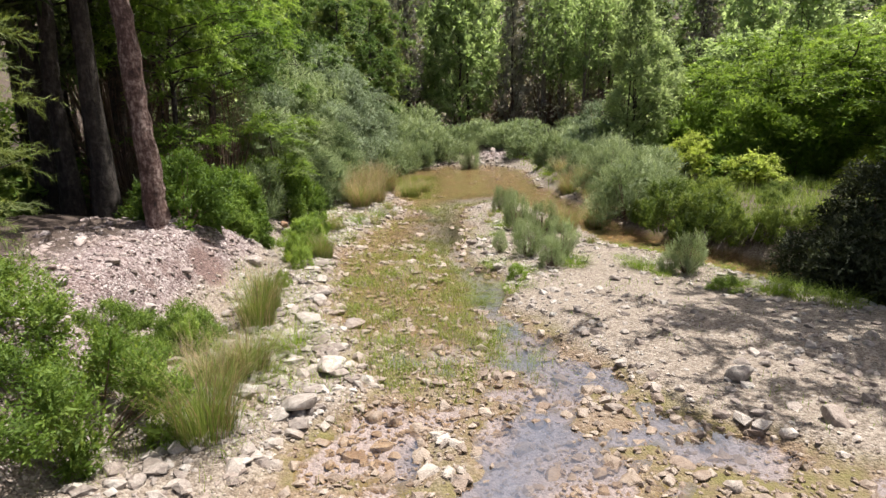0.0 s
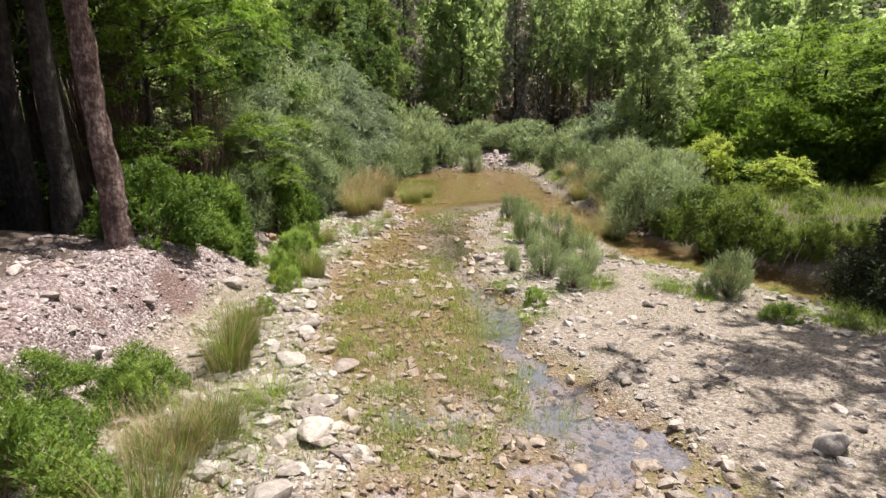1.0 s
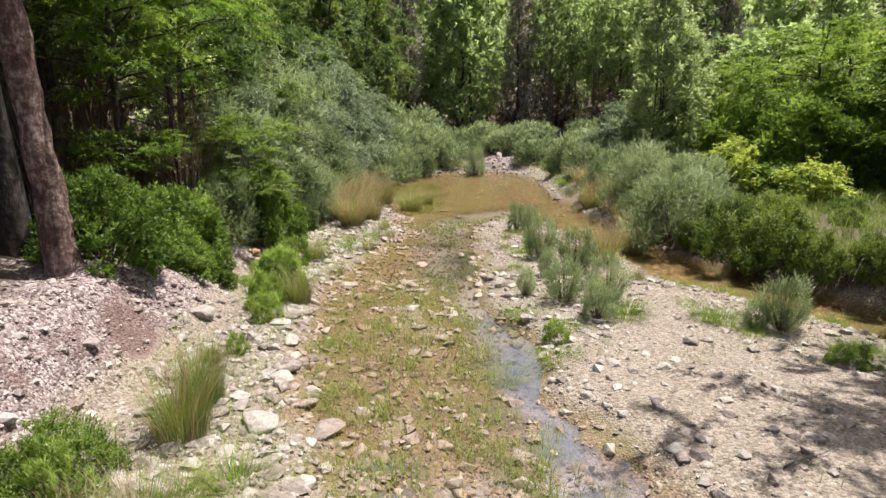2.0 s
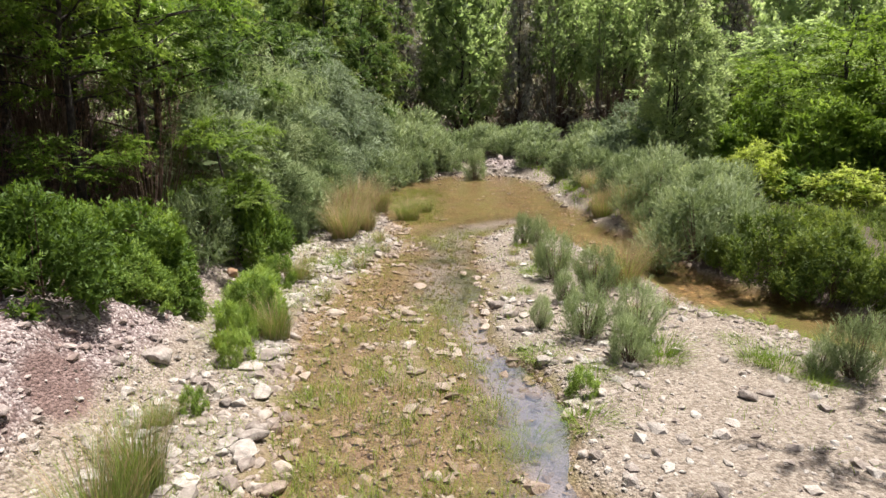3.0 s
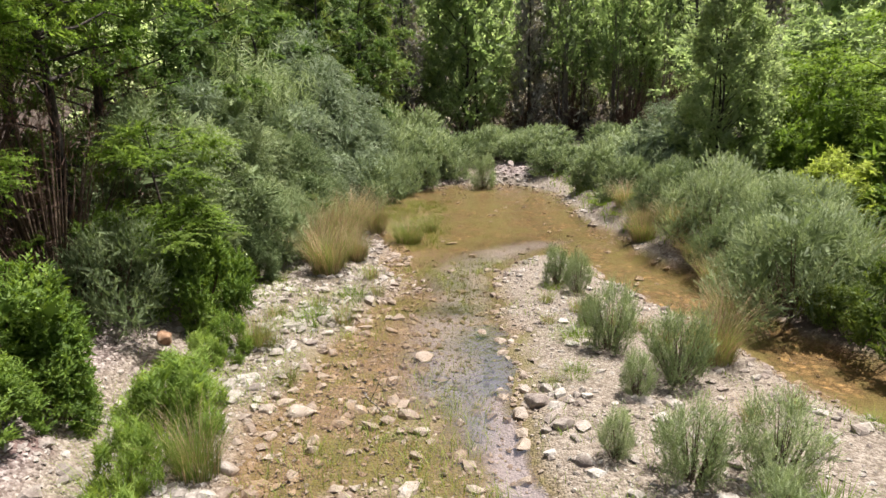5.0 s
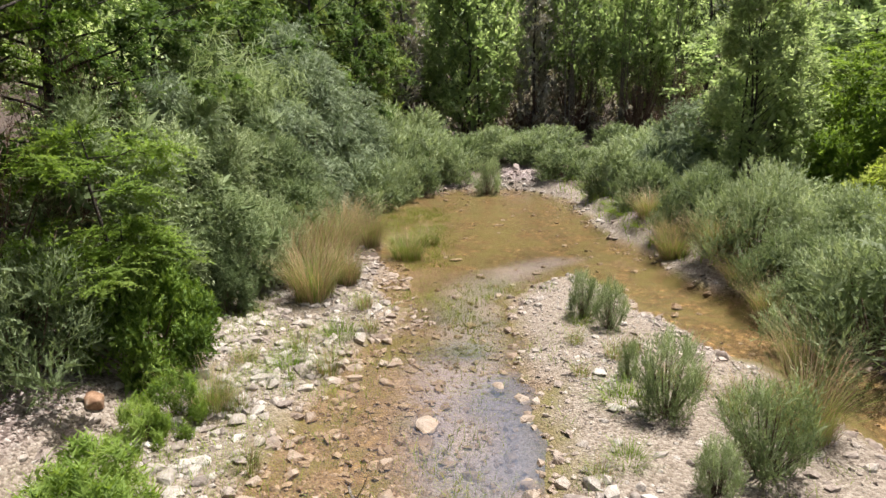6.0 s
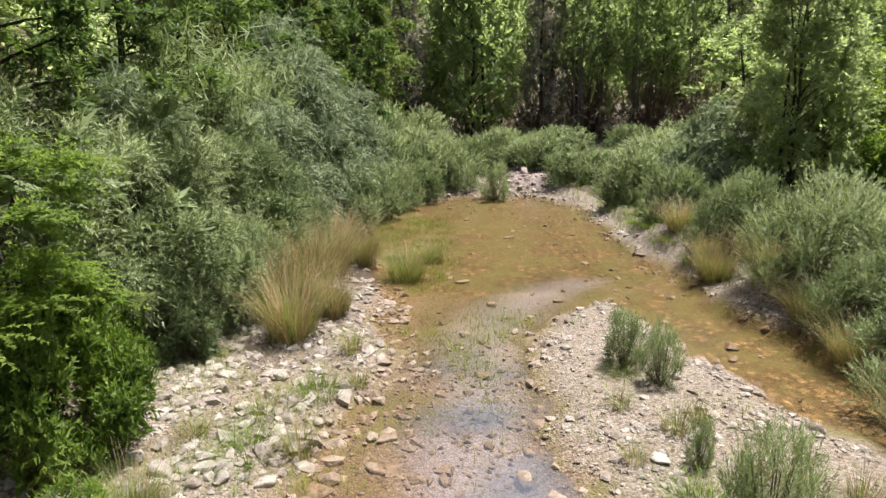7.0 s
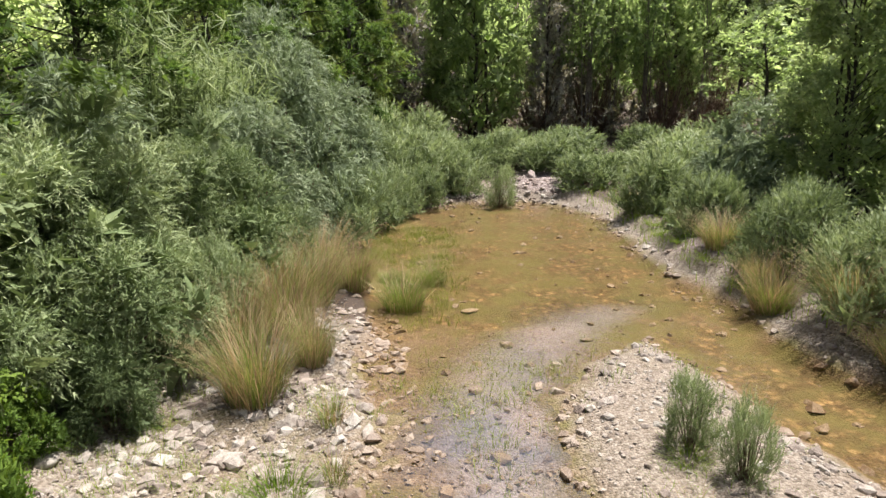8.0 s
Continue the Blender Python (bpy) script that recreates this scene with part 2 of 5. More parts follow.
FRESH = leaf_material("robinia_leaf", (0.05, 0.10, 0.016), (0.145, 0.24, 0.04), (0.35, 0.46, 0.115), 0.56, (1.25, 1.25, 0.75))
# shaded and sunlit robinia leaves: the light is put into the leaf colour
SHADED_ROBINIA = leaf_material("shaded_robinia_leaf", (0.028, 0.06, 0.016), (0.082, 0.14, 0.036), (0.22, 0.30, 0.09), 0.42, (1.2, 1.2, 0.8))
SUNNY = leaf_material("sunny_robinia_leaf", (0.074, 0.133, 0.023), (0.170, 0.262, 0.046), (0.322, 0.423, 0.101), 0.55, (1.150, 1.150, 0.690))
LIME = leaf_material("young_leaf", (0.16, 0.2, 0.035), (0.38, 0.435, 0.1), (0.60, 0.65, 0.24), 0.58, (1.18, 1.25, 0.7))
POPLAR = leaf_material("poplar_leaf", (0.123, 0.174, 0.078), (0.325, 0.398, 0.202), (0.582, 0.650, 0.392), 0.62, (1.15, 1.17, 0.85), 0.55, 0.0, 0.3)
FOREST = leaf_material("forest_leaf", (0.105, 0.146, 0.064), (0.328, 0.421, 0.205), (0.667, 0.749, 0.480), 0.62, (1.150, 1.170, 0.800), 0.55, 0.5, 0.28)
# forest leaf darkened: shade over the slope is put into the colour
SHADED_SLOPE = leaf_material("shaded_slope_leaf", (0.053, 0.082, 0.037), (0.175, 0.238, 0.11), (0.39, 0.46, 0.26), 0.52, (1.15, 1.17, 0.8), 0.55, 0.4, 0.28)
# greyish needles, lightened in place of haze at the wood's edge
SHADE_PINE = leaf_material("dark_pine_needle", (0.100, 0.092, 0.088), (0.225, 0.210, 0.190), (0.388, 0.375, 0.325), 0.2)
DULL_PINE = leaf_material("dull_pine_needle", (0.055, 0.085, 0.026), (0.16, 0.21, 0.07), (0.32, 0.37, 0.15), 0.4)
NEEDLE = leaf_material("pine_needle", (0.03, 0.05, 0.015), (0.08, 0.115, 0.035), (0.17, 0.20, 0.075), 0.25)
CANE = leaf_material("cane_leaf", (0.09, 0.125, 0.05), (0.19, 0.25, 0.105), (0.39, 0.45, 0.25), 0.4, (1.1, 1.12, 0.85))
RUSH = leaf_material("rush_blade", (0.052, 0.085, 0.017), (0.15, 0.212, 0.045), (0.33, 0.38, 0.12), 0.3, (1.2, 1.2, 0.75), 0.55, 0.22, 0.8)
DRY_RUSH = leaf_material("dry_rush_blade", (0.09, 0.055, 0.032), (0.28, 0.19, 0.115), (0.56, 0.43, 0.285), 0.28, (1.15, 1.1, 0.8), 0.55, 0.22, 0.8)
HERB = leaf_material("herb_leaf", (0.07, 0.125, 0.025), (0.175, 0.265, 0.055), (0.34, 0.43, 0.13), 0.45)
DEAD = leaf_material("dead_leaf", (0.035, 0.02, 0.016), (0.105, 0.058, 0.047), (0.20, 0.13, 0.11), 0.15)
GRASS = leaf_material("grass_blade", (0.07, 0.12, 0.015), (0.14, 0.22, 0.03), (0.26, 0.32, 0.07), 0.45)
WET_GRASS = leaf_material("stream_grass_blade", (0.085, 0.125, 0.02), (0.185, 0.24, 0.05), (0.32, 0.36, 0.12), 0.35)
YOUNG_NEEDLE = leaf_material("young_pine_needle", (0.05, 0.075, 0.02), (0.125, 0.165, 0.05), (0.25, 0.29, 0.11), 0.35)
BARK = bark_material("pine_bark", (0.03, 0.016, 0.014), (0.125, 0.07, 0.06), (0.40, 0.31, 0.28), 14.0)
TWIG = bark_material("twig_bark", (0.05, 0.03, 0.02), (0.14, 0.085, 0.055), (0.26, 0.19, 0.14), 24.0)
GREY_WOOD = bark_material("grey_wood", (0.06, 0.048, 0.04), (0.20, 0.165, 0.14), (0.40, 0.36, 0.32), 22.0)
DARK_BARK = bark_material("dark_bark", (0.012, 0.009, 0.008), (0.038, 0.028, 0.024), (0.095, 0.078, 0.068), 10.0)


# ---- terrain ----
LATTICE = np.random.RandomState(7).rand(256, 256)


def wave(x, y, size, seed=0):
    """Smooth noise, 0 to 1, with lumps about size metres wide."""
    u, v = np.asarray(x) / size + 17.3 * seed, np.asarray(y) / size + 5.7 * seed
    i, j = np.floor(u).astype(int), np.floor(v).astype(int)
    a, b = u - i, v - j
    a, b = a * a * (3 - 2 * a), b * b * (3 - 2 * b)
    L = LATTICE
    return ((L[i % 256, j % 256] * (1 - a) + L[(i + 1) % 256, j % 256] * a) * (1 - b)
            + (L[i % 256, (j + 1) % 256] * (1 - a) + L[(i + 1) % 256, (j + 1) % 256] * a) * b)


def line(table):
    ys, xs = zip(*table)
    return lambda y: np.interp(y, ys, xs)


# edges of the bed: distance along the valley, then the edge's place across it
bank_left = line([(-9, -2.6), (3, -2.5), (4.4, -2.75), (6, -3.05), (9, -3.25), (11, -3.2), (13, -3.5), (17, -3.8), (20, -3.5), (23, -3.1), (28.7, -3.1), (32, -2.2), (34.5, -0.9), (37, 0.6), (60, 0.8)])
water_left = line([(-9, -1.7), (3, -1.6), (4.8, -1.2), (6, -0.95), (7.4, -1.4), (10, -2.05), (12.5, -2.15), (14, -1.9), (17, -1.5), (20.5, -1.35), (23, -1.9), (26, -2.7), (28.7, -2.8), (32, -1.7), (34, -0.3), (35, 1.2), (60, 1.2)])
bar_left = line([(-9, 7.0), (3, 6.0), (4.2, 4.5), (4.9, 3.2), (5.5, 2.3), (6.5, 1.95), (7.4, 1.35), (9, 0.9), (12.1, 0.4), (16, 0.45), (18, 0.6), (19.5, 1.1), (20.6, 2.3), (21, 2.6)])
bar_right = line([(-9, 12.0), (6, 8.2), (8, 6.9), (9.7, 5.9), (11, 5.2), (12.3, 4.5), (13.5, 4.05), (14.8, 3.65), (17, 3.05), (18, 2.85), (19.5, 2.8), (20.6, 2.4), (21, 2.6)])
water_right = line([(-9, 14.5), (7, 9.6), (9, 8.1), (10.8, 6.8), (13.2, 5.7), (14, 5.3), (15.3, 4.6), (17, 4.5), (19, 4.4), (20.5, 4.1), (23, 3.7), (25, 3.65), (28, 3.9), (31, 4.0), (33, 3.3), (34.5, 1.9), (37, 1.6), (60, 1.6)])
thread = line([(-9, 1.0), (4.2, 0.5), (5.5, 1.0), (7.5, 0.95), (9.4, 0.85), (10.5, 0.7), (11.4, 0.42), (12.6, 0.3), (13.4, 0.12), (16.5, -0.05), (18.5, 0.0), (20, 0.4), (21.3, 1.3), (22.4, 2.3), (60, 2.3)])
left_height = line([(-9, 1.0), (6, 1.0), (10, 1.05), (13, 0.5), (18, 0.45), (40, 0.5), (60, 1.2)])


def ease(a, b, v):
    k = np.clip((v - a) / (b - a), 0, 1)
    return k * k * (3 - 2 * k)


def terrain(x, y):
    """Height of the ground, in metres over the stream's surface."""
    x, y = np.asarray(x, float), np.asarray(y, float)
    wob = 0.5 * (wave(x, y, 1.4, 1) - 0.5) + 0.25 * (wave(x, y, 0.5, 2) - 0.5)
    xs = x + wob
    rough = 0.06 * (wave(x, y, 0.7, 3) - 0.5) + 0.045 * (wave(x, y, 0.28, 4) - 0.5) + 0.02 * (wave(x, y, 0.12, 5) - 0.5)
    wl, wr, bl, br, tl = water_left(y), water_right(y), bar_left(y), bar_right(y), bank_left(y)
    pool = ease(19, 23, y)
    lane = np.exp(-((xs - thread(y)) / (0.22 + 0.12 * (1 - ease(5.5, 8.5, y)) + 0.2 * ease(13, 15, y) + 0.3 * ease(12.5, 14, y) * (1 - ease(16.5, 18, y)))) ** 2)
    shallow = 0.002 - 0.028 * ease(7.5, 9.5, y) * (1 - ease(19, 21, y)) - 0.05 * lane - 0.012 * (1 - ease(6, 9, y)) * (0.2 + 1.4 * wave(x, y, 0.55, 15)) - 0.115 * pool + rough * (1.15 + 0.5 * (1 - ease(6, 9, y)) - 0.45 * pool)
    z = shallow
    side = ease(0.0, 0.5, xs - br) * (1 - ease(20.0, 21.5, y))
    z = z - 0.12 * side
    bar = ease(-0.25, 0.55, xs - bl) * ease(-0.2, 0.4, br - xs)
    z = z - 0.7 * bar * rough * 1.15 + bar * (0.145 + 0.05 * (wave(x, y, 2.2, 6) - 0.4))
    strip = ease(-0.2, 0.4, wl - xs)
    z = z + strip * (0.13 + 0.06 * pool)
    up = ease(0.0, 1.25, tl - xs)
    lump = 0.22 * (wave(x, y, 1.1, 8) - 0.5) + 0.1 * (wave(x, y, 0.35, 9) - 0.5)
    z = z + up * (left_height(y) + lump + 0.05 * np.clip(tl - x - 1.2, 0, 8))
    shore = ease(-0.05, 0.4, xs - wr)
    z = z + shore * (0.10 + 0.12 * side + 0.07 * pool)
    steep = 1 - ease(11.3, 13.6, y)
    rise = ease(0.25 - 0.2 * steep, 1.3 - 0.65 * steep, xs - wr)
    z = z + rise * (0.38 + 0.27 * steep + lump + 0.03 * np.clip(x - wr - 1.6, 0, 12))
    z = z + 0.10 * ease(33.6, 34.6, y) + 0.45 * ease(37.5, 40, y) + 1.4 * ease(40, 60, y)
    hill = 0.38 * np.clip(y - 58, 0, 70) + 0.28 * np.clip(-x - 15, 0, 40) * ease(0, 20, y + 40) + 0.22 * np.clip(x - 24, 0, 50)
    return z + hill + 0.012 * hill * (wave(x, y, 6.0, 10) - 0.5) * 8


def height(x, y):
    return float(terrain(np.array([x]), np.array([y]))[0])


def axis(dense_lo, dense_hi, step, lo, hi, grow=1.16):
    mid = list(np.arange(dense_lo, dense_hi + 1e-6, step))
    out, d = [], step
    v = mid[-1]
    while v < hi:
        d *= grow
        v += d
        out.append(v)
    pre, d, v = [], step, mid[0]
    while v > lo:
        d *= grow
        v -= d
        pre.append(v)
    return np.array(pre[::-1] + mid + out)


def mesh_from(name, verts, faces, mat, smooth=False):
    me = bpy.data.meshes.new(name)
    me.from_pydata(verts, [], faces)
    me.materials.append(mat)
    if smooth:
        me.polygons.foreach_set("use_smooth", [True] * len(me.polygons))
    me.update()
    return me


def bare_earth(x, y):
    """Patch of washed-out reddish earth at the foot of the scree."""
    return 0.85 * np.exp(-((x + 4.0) / 0.38) ** 2 - ((y - 9.7) / 0.5) ** 2) + 0.8 * np.exp(-((x + 3.95) / 0.3) ** 2 - ((y - 11.9) / 0.5) ** 2)


gx, gy = axis(-5.2, 7.6, 0.105, -160, 160, 1.25), axis(3.0, 33.0, 0.105, -60, 260, 1.25)
X, Y = np.meshgrid(gx, gy)
Z = terrain(X, Y)
nx, ny = len(gx), len(gy)
idx = np.arange(nx * ny).reshape(ny, nx)
quads = np.stack([idx[:-1, :-1], idx[:-1, 1:], idx[1:, 1:], idx[1:, :-1]], -1).reshape(-1, 4)
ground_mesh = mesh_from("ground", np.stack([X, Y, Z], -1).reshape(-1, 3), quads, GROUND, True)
soil = np.maximum(ease(0.9, 2.6, bank_left(Y) - X + 1.6 * ease(17, 21, Y)) * 0.95, ease(0.75 - 0.7 * (1 - ease(16.5, 19.5, Y)), 1.6 - 1.1 * (1 - ease(16.5, 19.5, Y)), X - water_right(Y)) * (1 - 0.15 * ease(1.6, 2.6, X - water_right(Y)) * (1 - ease(19, 22, Y))))
soil = np.maximum(soil, ease(37.5, 38.5, Y))
soil = soil * (1 - ease(33, 34, Y) * (1 - ease(38, 39.5, Y)) * ease(0.2, 0.8, X) * (1 - ease(4.2, 5.2, X)))
soil = np.maximum(soil, ease(20, 22.5, Y) * ease(-0.1, 0.3, water_left(Y) - X)).reshape(-1)
at = ground_mesh.attributes.new("soil", "FLOAT", "POINT")
at.data.foreach_set("value", soil)
at = ground_mesh.attributes.new("loam", "FLOAT", "POINT")
at.data.foreach_set("value", bare_earth(X, Y).reshape(-1))
# where the silt lies and the sky's reflection is tinted into the bed
at = ground_mesh.attributes.new("silt_sky_tint", "FLOAT", "POINT")
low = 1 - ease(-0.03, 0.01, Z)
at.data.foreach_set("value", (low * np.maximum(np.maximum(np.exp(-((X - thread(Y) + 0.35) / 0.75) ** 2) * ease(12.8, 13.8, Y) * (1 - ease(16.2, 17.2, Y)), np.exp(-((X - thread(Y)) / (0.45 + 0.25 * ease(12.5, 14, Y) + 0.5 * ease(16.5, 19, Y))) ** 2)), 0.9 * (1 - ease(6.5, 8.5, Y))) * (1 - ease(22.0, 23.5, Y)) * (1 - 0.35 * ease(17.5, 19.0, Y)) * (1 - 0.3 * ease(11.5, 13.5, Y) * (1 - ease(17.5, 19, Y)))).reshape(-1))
ground = tagged(new("ground", ground_mesh), "stony river bed with pale gravel bars and rising wooded banks", "river bed", kind="structure")

wx, wy = np.arange(-4.0, 12.1, 0.25), np.arange(-6.0, 37.1, 0.25)
WXX, WYY = np.meshgrid(wx, wy)
wi = np.arange(len(wx) * len(wy)).reshape(len(wy), len(wx))
wq = np.stack([wi[:-1, :-1], wi[:-1, 1:], wi[1:, 1:], wi[1:, :-1]], -1).reshape(-1, 4)
water_mesh = mesh_from("water", np.stack([WXX, WYY, 0 * WXX], -1).reshape(-1, 3), wq, WATER, True)
# stretches where the water slides smooth and mirrors the sky
calm = np.exp(-((WXX - thread(WYY)) / (0.4 + 0.3 * ease(12.5, 14, WYY) + 0.5 * ease(16.5, 19, WYY))) ** 2) * (1 - ease(22, 23.5, WYY)) * (1 - 0.1 * ease(11.5, 13.5, WYY) * (1 - ease(17.5, 19, WYY)))
calm = np.maximum(0.9 * calm, 0.6 * (1 - ease(7.0, 9.0, WYY)) * ease(0.35, 0.6, wave(WXX, WYY, 0.8, 40)))
calm = calm * (0.25 + 0.75 * ease(0.25, 0.7, wave(WXX, WYY, 0.55, 41))) * (1 - 0.6 * ease(17.5, 19, WYY))
at = water_mesh.attributes.new("calm", "FLOAT", "POINT")
at.data.foreach_set("value", calm.reshape(-1))
water = new("water", water_mesh)
tagged(water, "clear shallow brown stream water over ochre gravel", "stream", kind="structure")


# ---- plant builders ----
def unit(v):
    return v / np.maximum(np.linalg.norm(v, axis=-1, keepdims=True), 1e-9)


def leaves(rng, P, D, length, n, size, width, angle=0.7, droop=0.2, flat=0.0, face=None, soft=0.6, quad=False, tint=None):
    """Shoots that start at P and run along D, each with n leaves of three corners (quad: of four). face: which way each shoot's clump faces; the leaves turn
    their upper sides that way. tint: how light each shoot is, 0 to 1. Returns the leaves' vertices and normals, the corners of a leaf and the tints."""
    M = len(P)
    tint = rng.rand(M) if tint is None else tint
    length = np.broadcast_to(np.asarray(length, float), (M,))
    t = ((np.arange(n)[None] + rng.rand(M, n)) / n)[..., None]
    L = length[:, None, None]
    base = P[:, None] + D[:, None] * L * t
    base[..., 2] -= (droop * L * t * t)[..., 0]
    tang = unit(D[:, None] - np.array([0, 0, 2 * droop]) * t)
    ran = rng.normal(size=(M, n, 3))
    ran[..., 2] *= 1 - flat
    perp = unit(ran - (ran * tang).sum(-1, keepdims=True) * tang)
    a = angle * (0.7 + 0.6 * rng.rand(M, n, 1))
    d = unit(tang * np.cos(a) + perp * np.sin(a))
    up = np.array([0, 0, 1.0]) * (0.7 + flat) + rng.normal(size=(M, n, 3)) * (0.8 - 0.5 * flat)
    s = unit(np.cross(d, up))
    face = unit(D * 0.6 + np.array([0, 0, 0.7])) if face is None else face
    s = s * np.where((np.cross(d, s) * face[:, None]).sum(-1, keepdims=True) < 0, -1.0, 1.0)
    nrm = np.cross(d, s)
    l = size * (0.6 + 0.8 * rng.rand(M, n, 1))
    w = width * l / size
    mid = base + d * l * 0.45 - nrm * l * 0.08
    if quad:
        v = np.stack([mid + s * w / 2, base + d * l - nrm * l * 0.05, mid - s * w / 2, base], 2)
    else:
        v = np.stack([base + s * w / 2, base + d * l - nrm * l * 0.05, base - s * w / 2], 2)
    soft_n = unit(nrm * (1 - soft) + face[:, None] * soft)
    k = v.shape[2]
    return v.reshape(-1, 3), np.repeat(soft_n.reshape(-1, 3), k, 0), k, np.repeat(tint, n * k)


def joined(a, b):
    """Two lots of leaves as one."""
    return np.concatenate([a[0], b[0]]), np.concatenate([a[1], b[1]]), a[2], np.concatenate([a[3], b[3]])


def leaf_mesh(name, vn, mat):
    v, n, k, tint = vn
    me = mesh_from(name, v, np.arange(len(v)).reshape(-1, k), mat, True)
    fn = np.zeros(len(me.polygons) * 3)
    me.polygons.foreach_get("normal", fn)
    fn = fn.reshape(-1, 3)
    if (fn * n[::k]).sum() < 0:
        me.flip_normals()
    me.normals_split_custom_set_from_vertices(n.tolist())
    me.attributes.new("tint", "FLOAT", "POINT").data.foreach_set("value", tint.astype(np.float32))
    return me


def tube(path, radii, sides=6):
    """A tapered tube along a path: vertices and faces."""
    path, vs, fs = [Vector(p) for p in path], [], []
    for k, (p, r) in enumerate(zip(path, radii)):
        d = (path[min(k + 1, len(path) - 1)] - path[max(k - 1, 0)]).normalized()
        a = d.orthogonal().normalized()
        b = d.cross(a)
        for q in range(sides):
            w = 2 * math.pi * q / sides
            vs.append(tuple(p + (a * math.cos(w) + b * math.sin(w)) * r))
    for k in range(len(path) - 1):
        for q in range(sides):
            i, j = k * sides + q, k * sides + (q + 1) % sides
            fs.append((i, j, j + sides, i + sides))
    return vs, fs


def tubes_mesh(name, tubes, mat):
    vs, fs = [], []
    for v, f in tubes:
        o = len(vs)
        vs += v
        fs += [tuple(i + o for i in q) for q in f]
    return mesh_from(name, vs, fs, mat, True)


def plant(name, label, category, parts, group=""):
    """A thing from named meshes: an Empty at its base with one child for each part."""
    root = tagged(new(name), label, category, group)
    for pname, me in parts:
        ob = new(pname, me)
        ob.parent = root
    return root


def bush_parts(rng, w, h, shoots, per, size, width, mat, up=0.6, angle=0.5, droop=0.1, shoot=0.3, lobes=14, flat=0.0, low=0.03, stems=14, lobe=0.17, closed=True, vase=0.0, core=0.2):
    """A rounded, lumpy bush, w wide and h high: short leafy shoots over many lobes heaped into a dome, on thin stems."""
    q = np.arange(lobes)
    v = low + (0.9 - low) * ((q + 0.5) / lobes) ** 1.25
    az = q * 2.4 + rng.rand(lobes) * 0.9
    r = lobe * (0.7 + 0.7 * rng.rand(lobes)) * min(w, 1.3 * h)
    R = np.maximum(w * 0.5 * np.sqrt(np.clip(1 - v ** 2.6, 0.02, 1)) * (0.72 + 0.42 * rng.rand(lobes)) - r * 0.6, 0) * (1 - vase * (1 - v / 0.6).clip(0, 1))
    c = np.stack([np.cos(az) * R, np.sin(az) * R, h * v * (0.86 + 0.24 * rng.rand(lobes))], -1)
    k = rng.choice(lobes, size=shoots, p=r ** 2 / (r ** 2).sum())
    out = unit(rng.normal(size=(shoots, 3)) + unit(c[k] * np.array([1, 1, 0.5])) * 0.8 + np.array([0, 0, 0.25]))
    P = c[k] + out * (r[k] * (0.55 + 0.55 * rng.rand(shoots)))[:, None]
    P[:, 2] = np.abs(P[:, 2]) + 0.02 * h
    D = unit(out * (1 - up * 0.5) + np.array([0, 0, up]) + rng.normal(size=(shoots, 3)) * 0.3)
    L = shoot * (0.4 + 0.6 * rng.rand(shoots) + 1.1 * rng.rand(shoots) ** 8)
    face = unit(out + np.array([0, 0, 0.25]) + rng.normal(size=(shoots, 3)) * 0.4)
    tone = np.clip(0.6 * rng.rand(shoots) + 0.4 * rng.rand(lobes)[k], 0, 1)
    fol = leaves(rng, P - D * L[:, None] * 0.5, D, L, per, size, width, angle, droop, flat, face, 0.45, False, tone)
    if closed:
        # broad inner sprays that close the bush, tinted darker for the shade inside
        inner = lobes * 7
        k2 = np.arange(inner) % lobes
        away = unit(rng.normal(size=(inner, 3)))
        Q = c[k2] + away * (r[k2] * 0.45 * rng.rand(inner))[:, None]
        Q[:, 2] = np.abs(Q[:, 2])
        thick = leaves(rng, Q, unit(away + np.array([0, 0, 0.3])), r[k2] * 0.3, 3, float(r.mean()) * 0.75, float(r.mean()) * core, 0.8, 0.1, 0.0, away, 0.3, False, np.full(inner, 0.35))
        fol = joined(fol, thick)
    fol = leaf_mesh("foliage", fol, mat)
    ts = []
    for q in range(stems):
        e = P[rng.randint(shoots)] * 0.95
        b = np.array([e[0] * 0.15, e[1] * 0.15, -0.05])
        m = (b + e) / 2 + np.array([e[0] * 0.05, e[1] * 0.05, 0.05 * h])
        ts.append(tube([b, m, e], [0.009 * h + 0.006, 0.006 * h + 0.004, 0.002], 4))
    return [("woody_base", tubes_mesh("woody_base", ts, TWIG)), ("foliage", fol)]


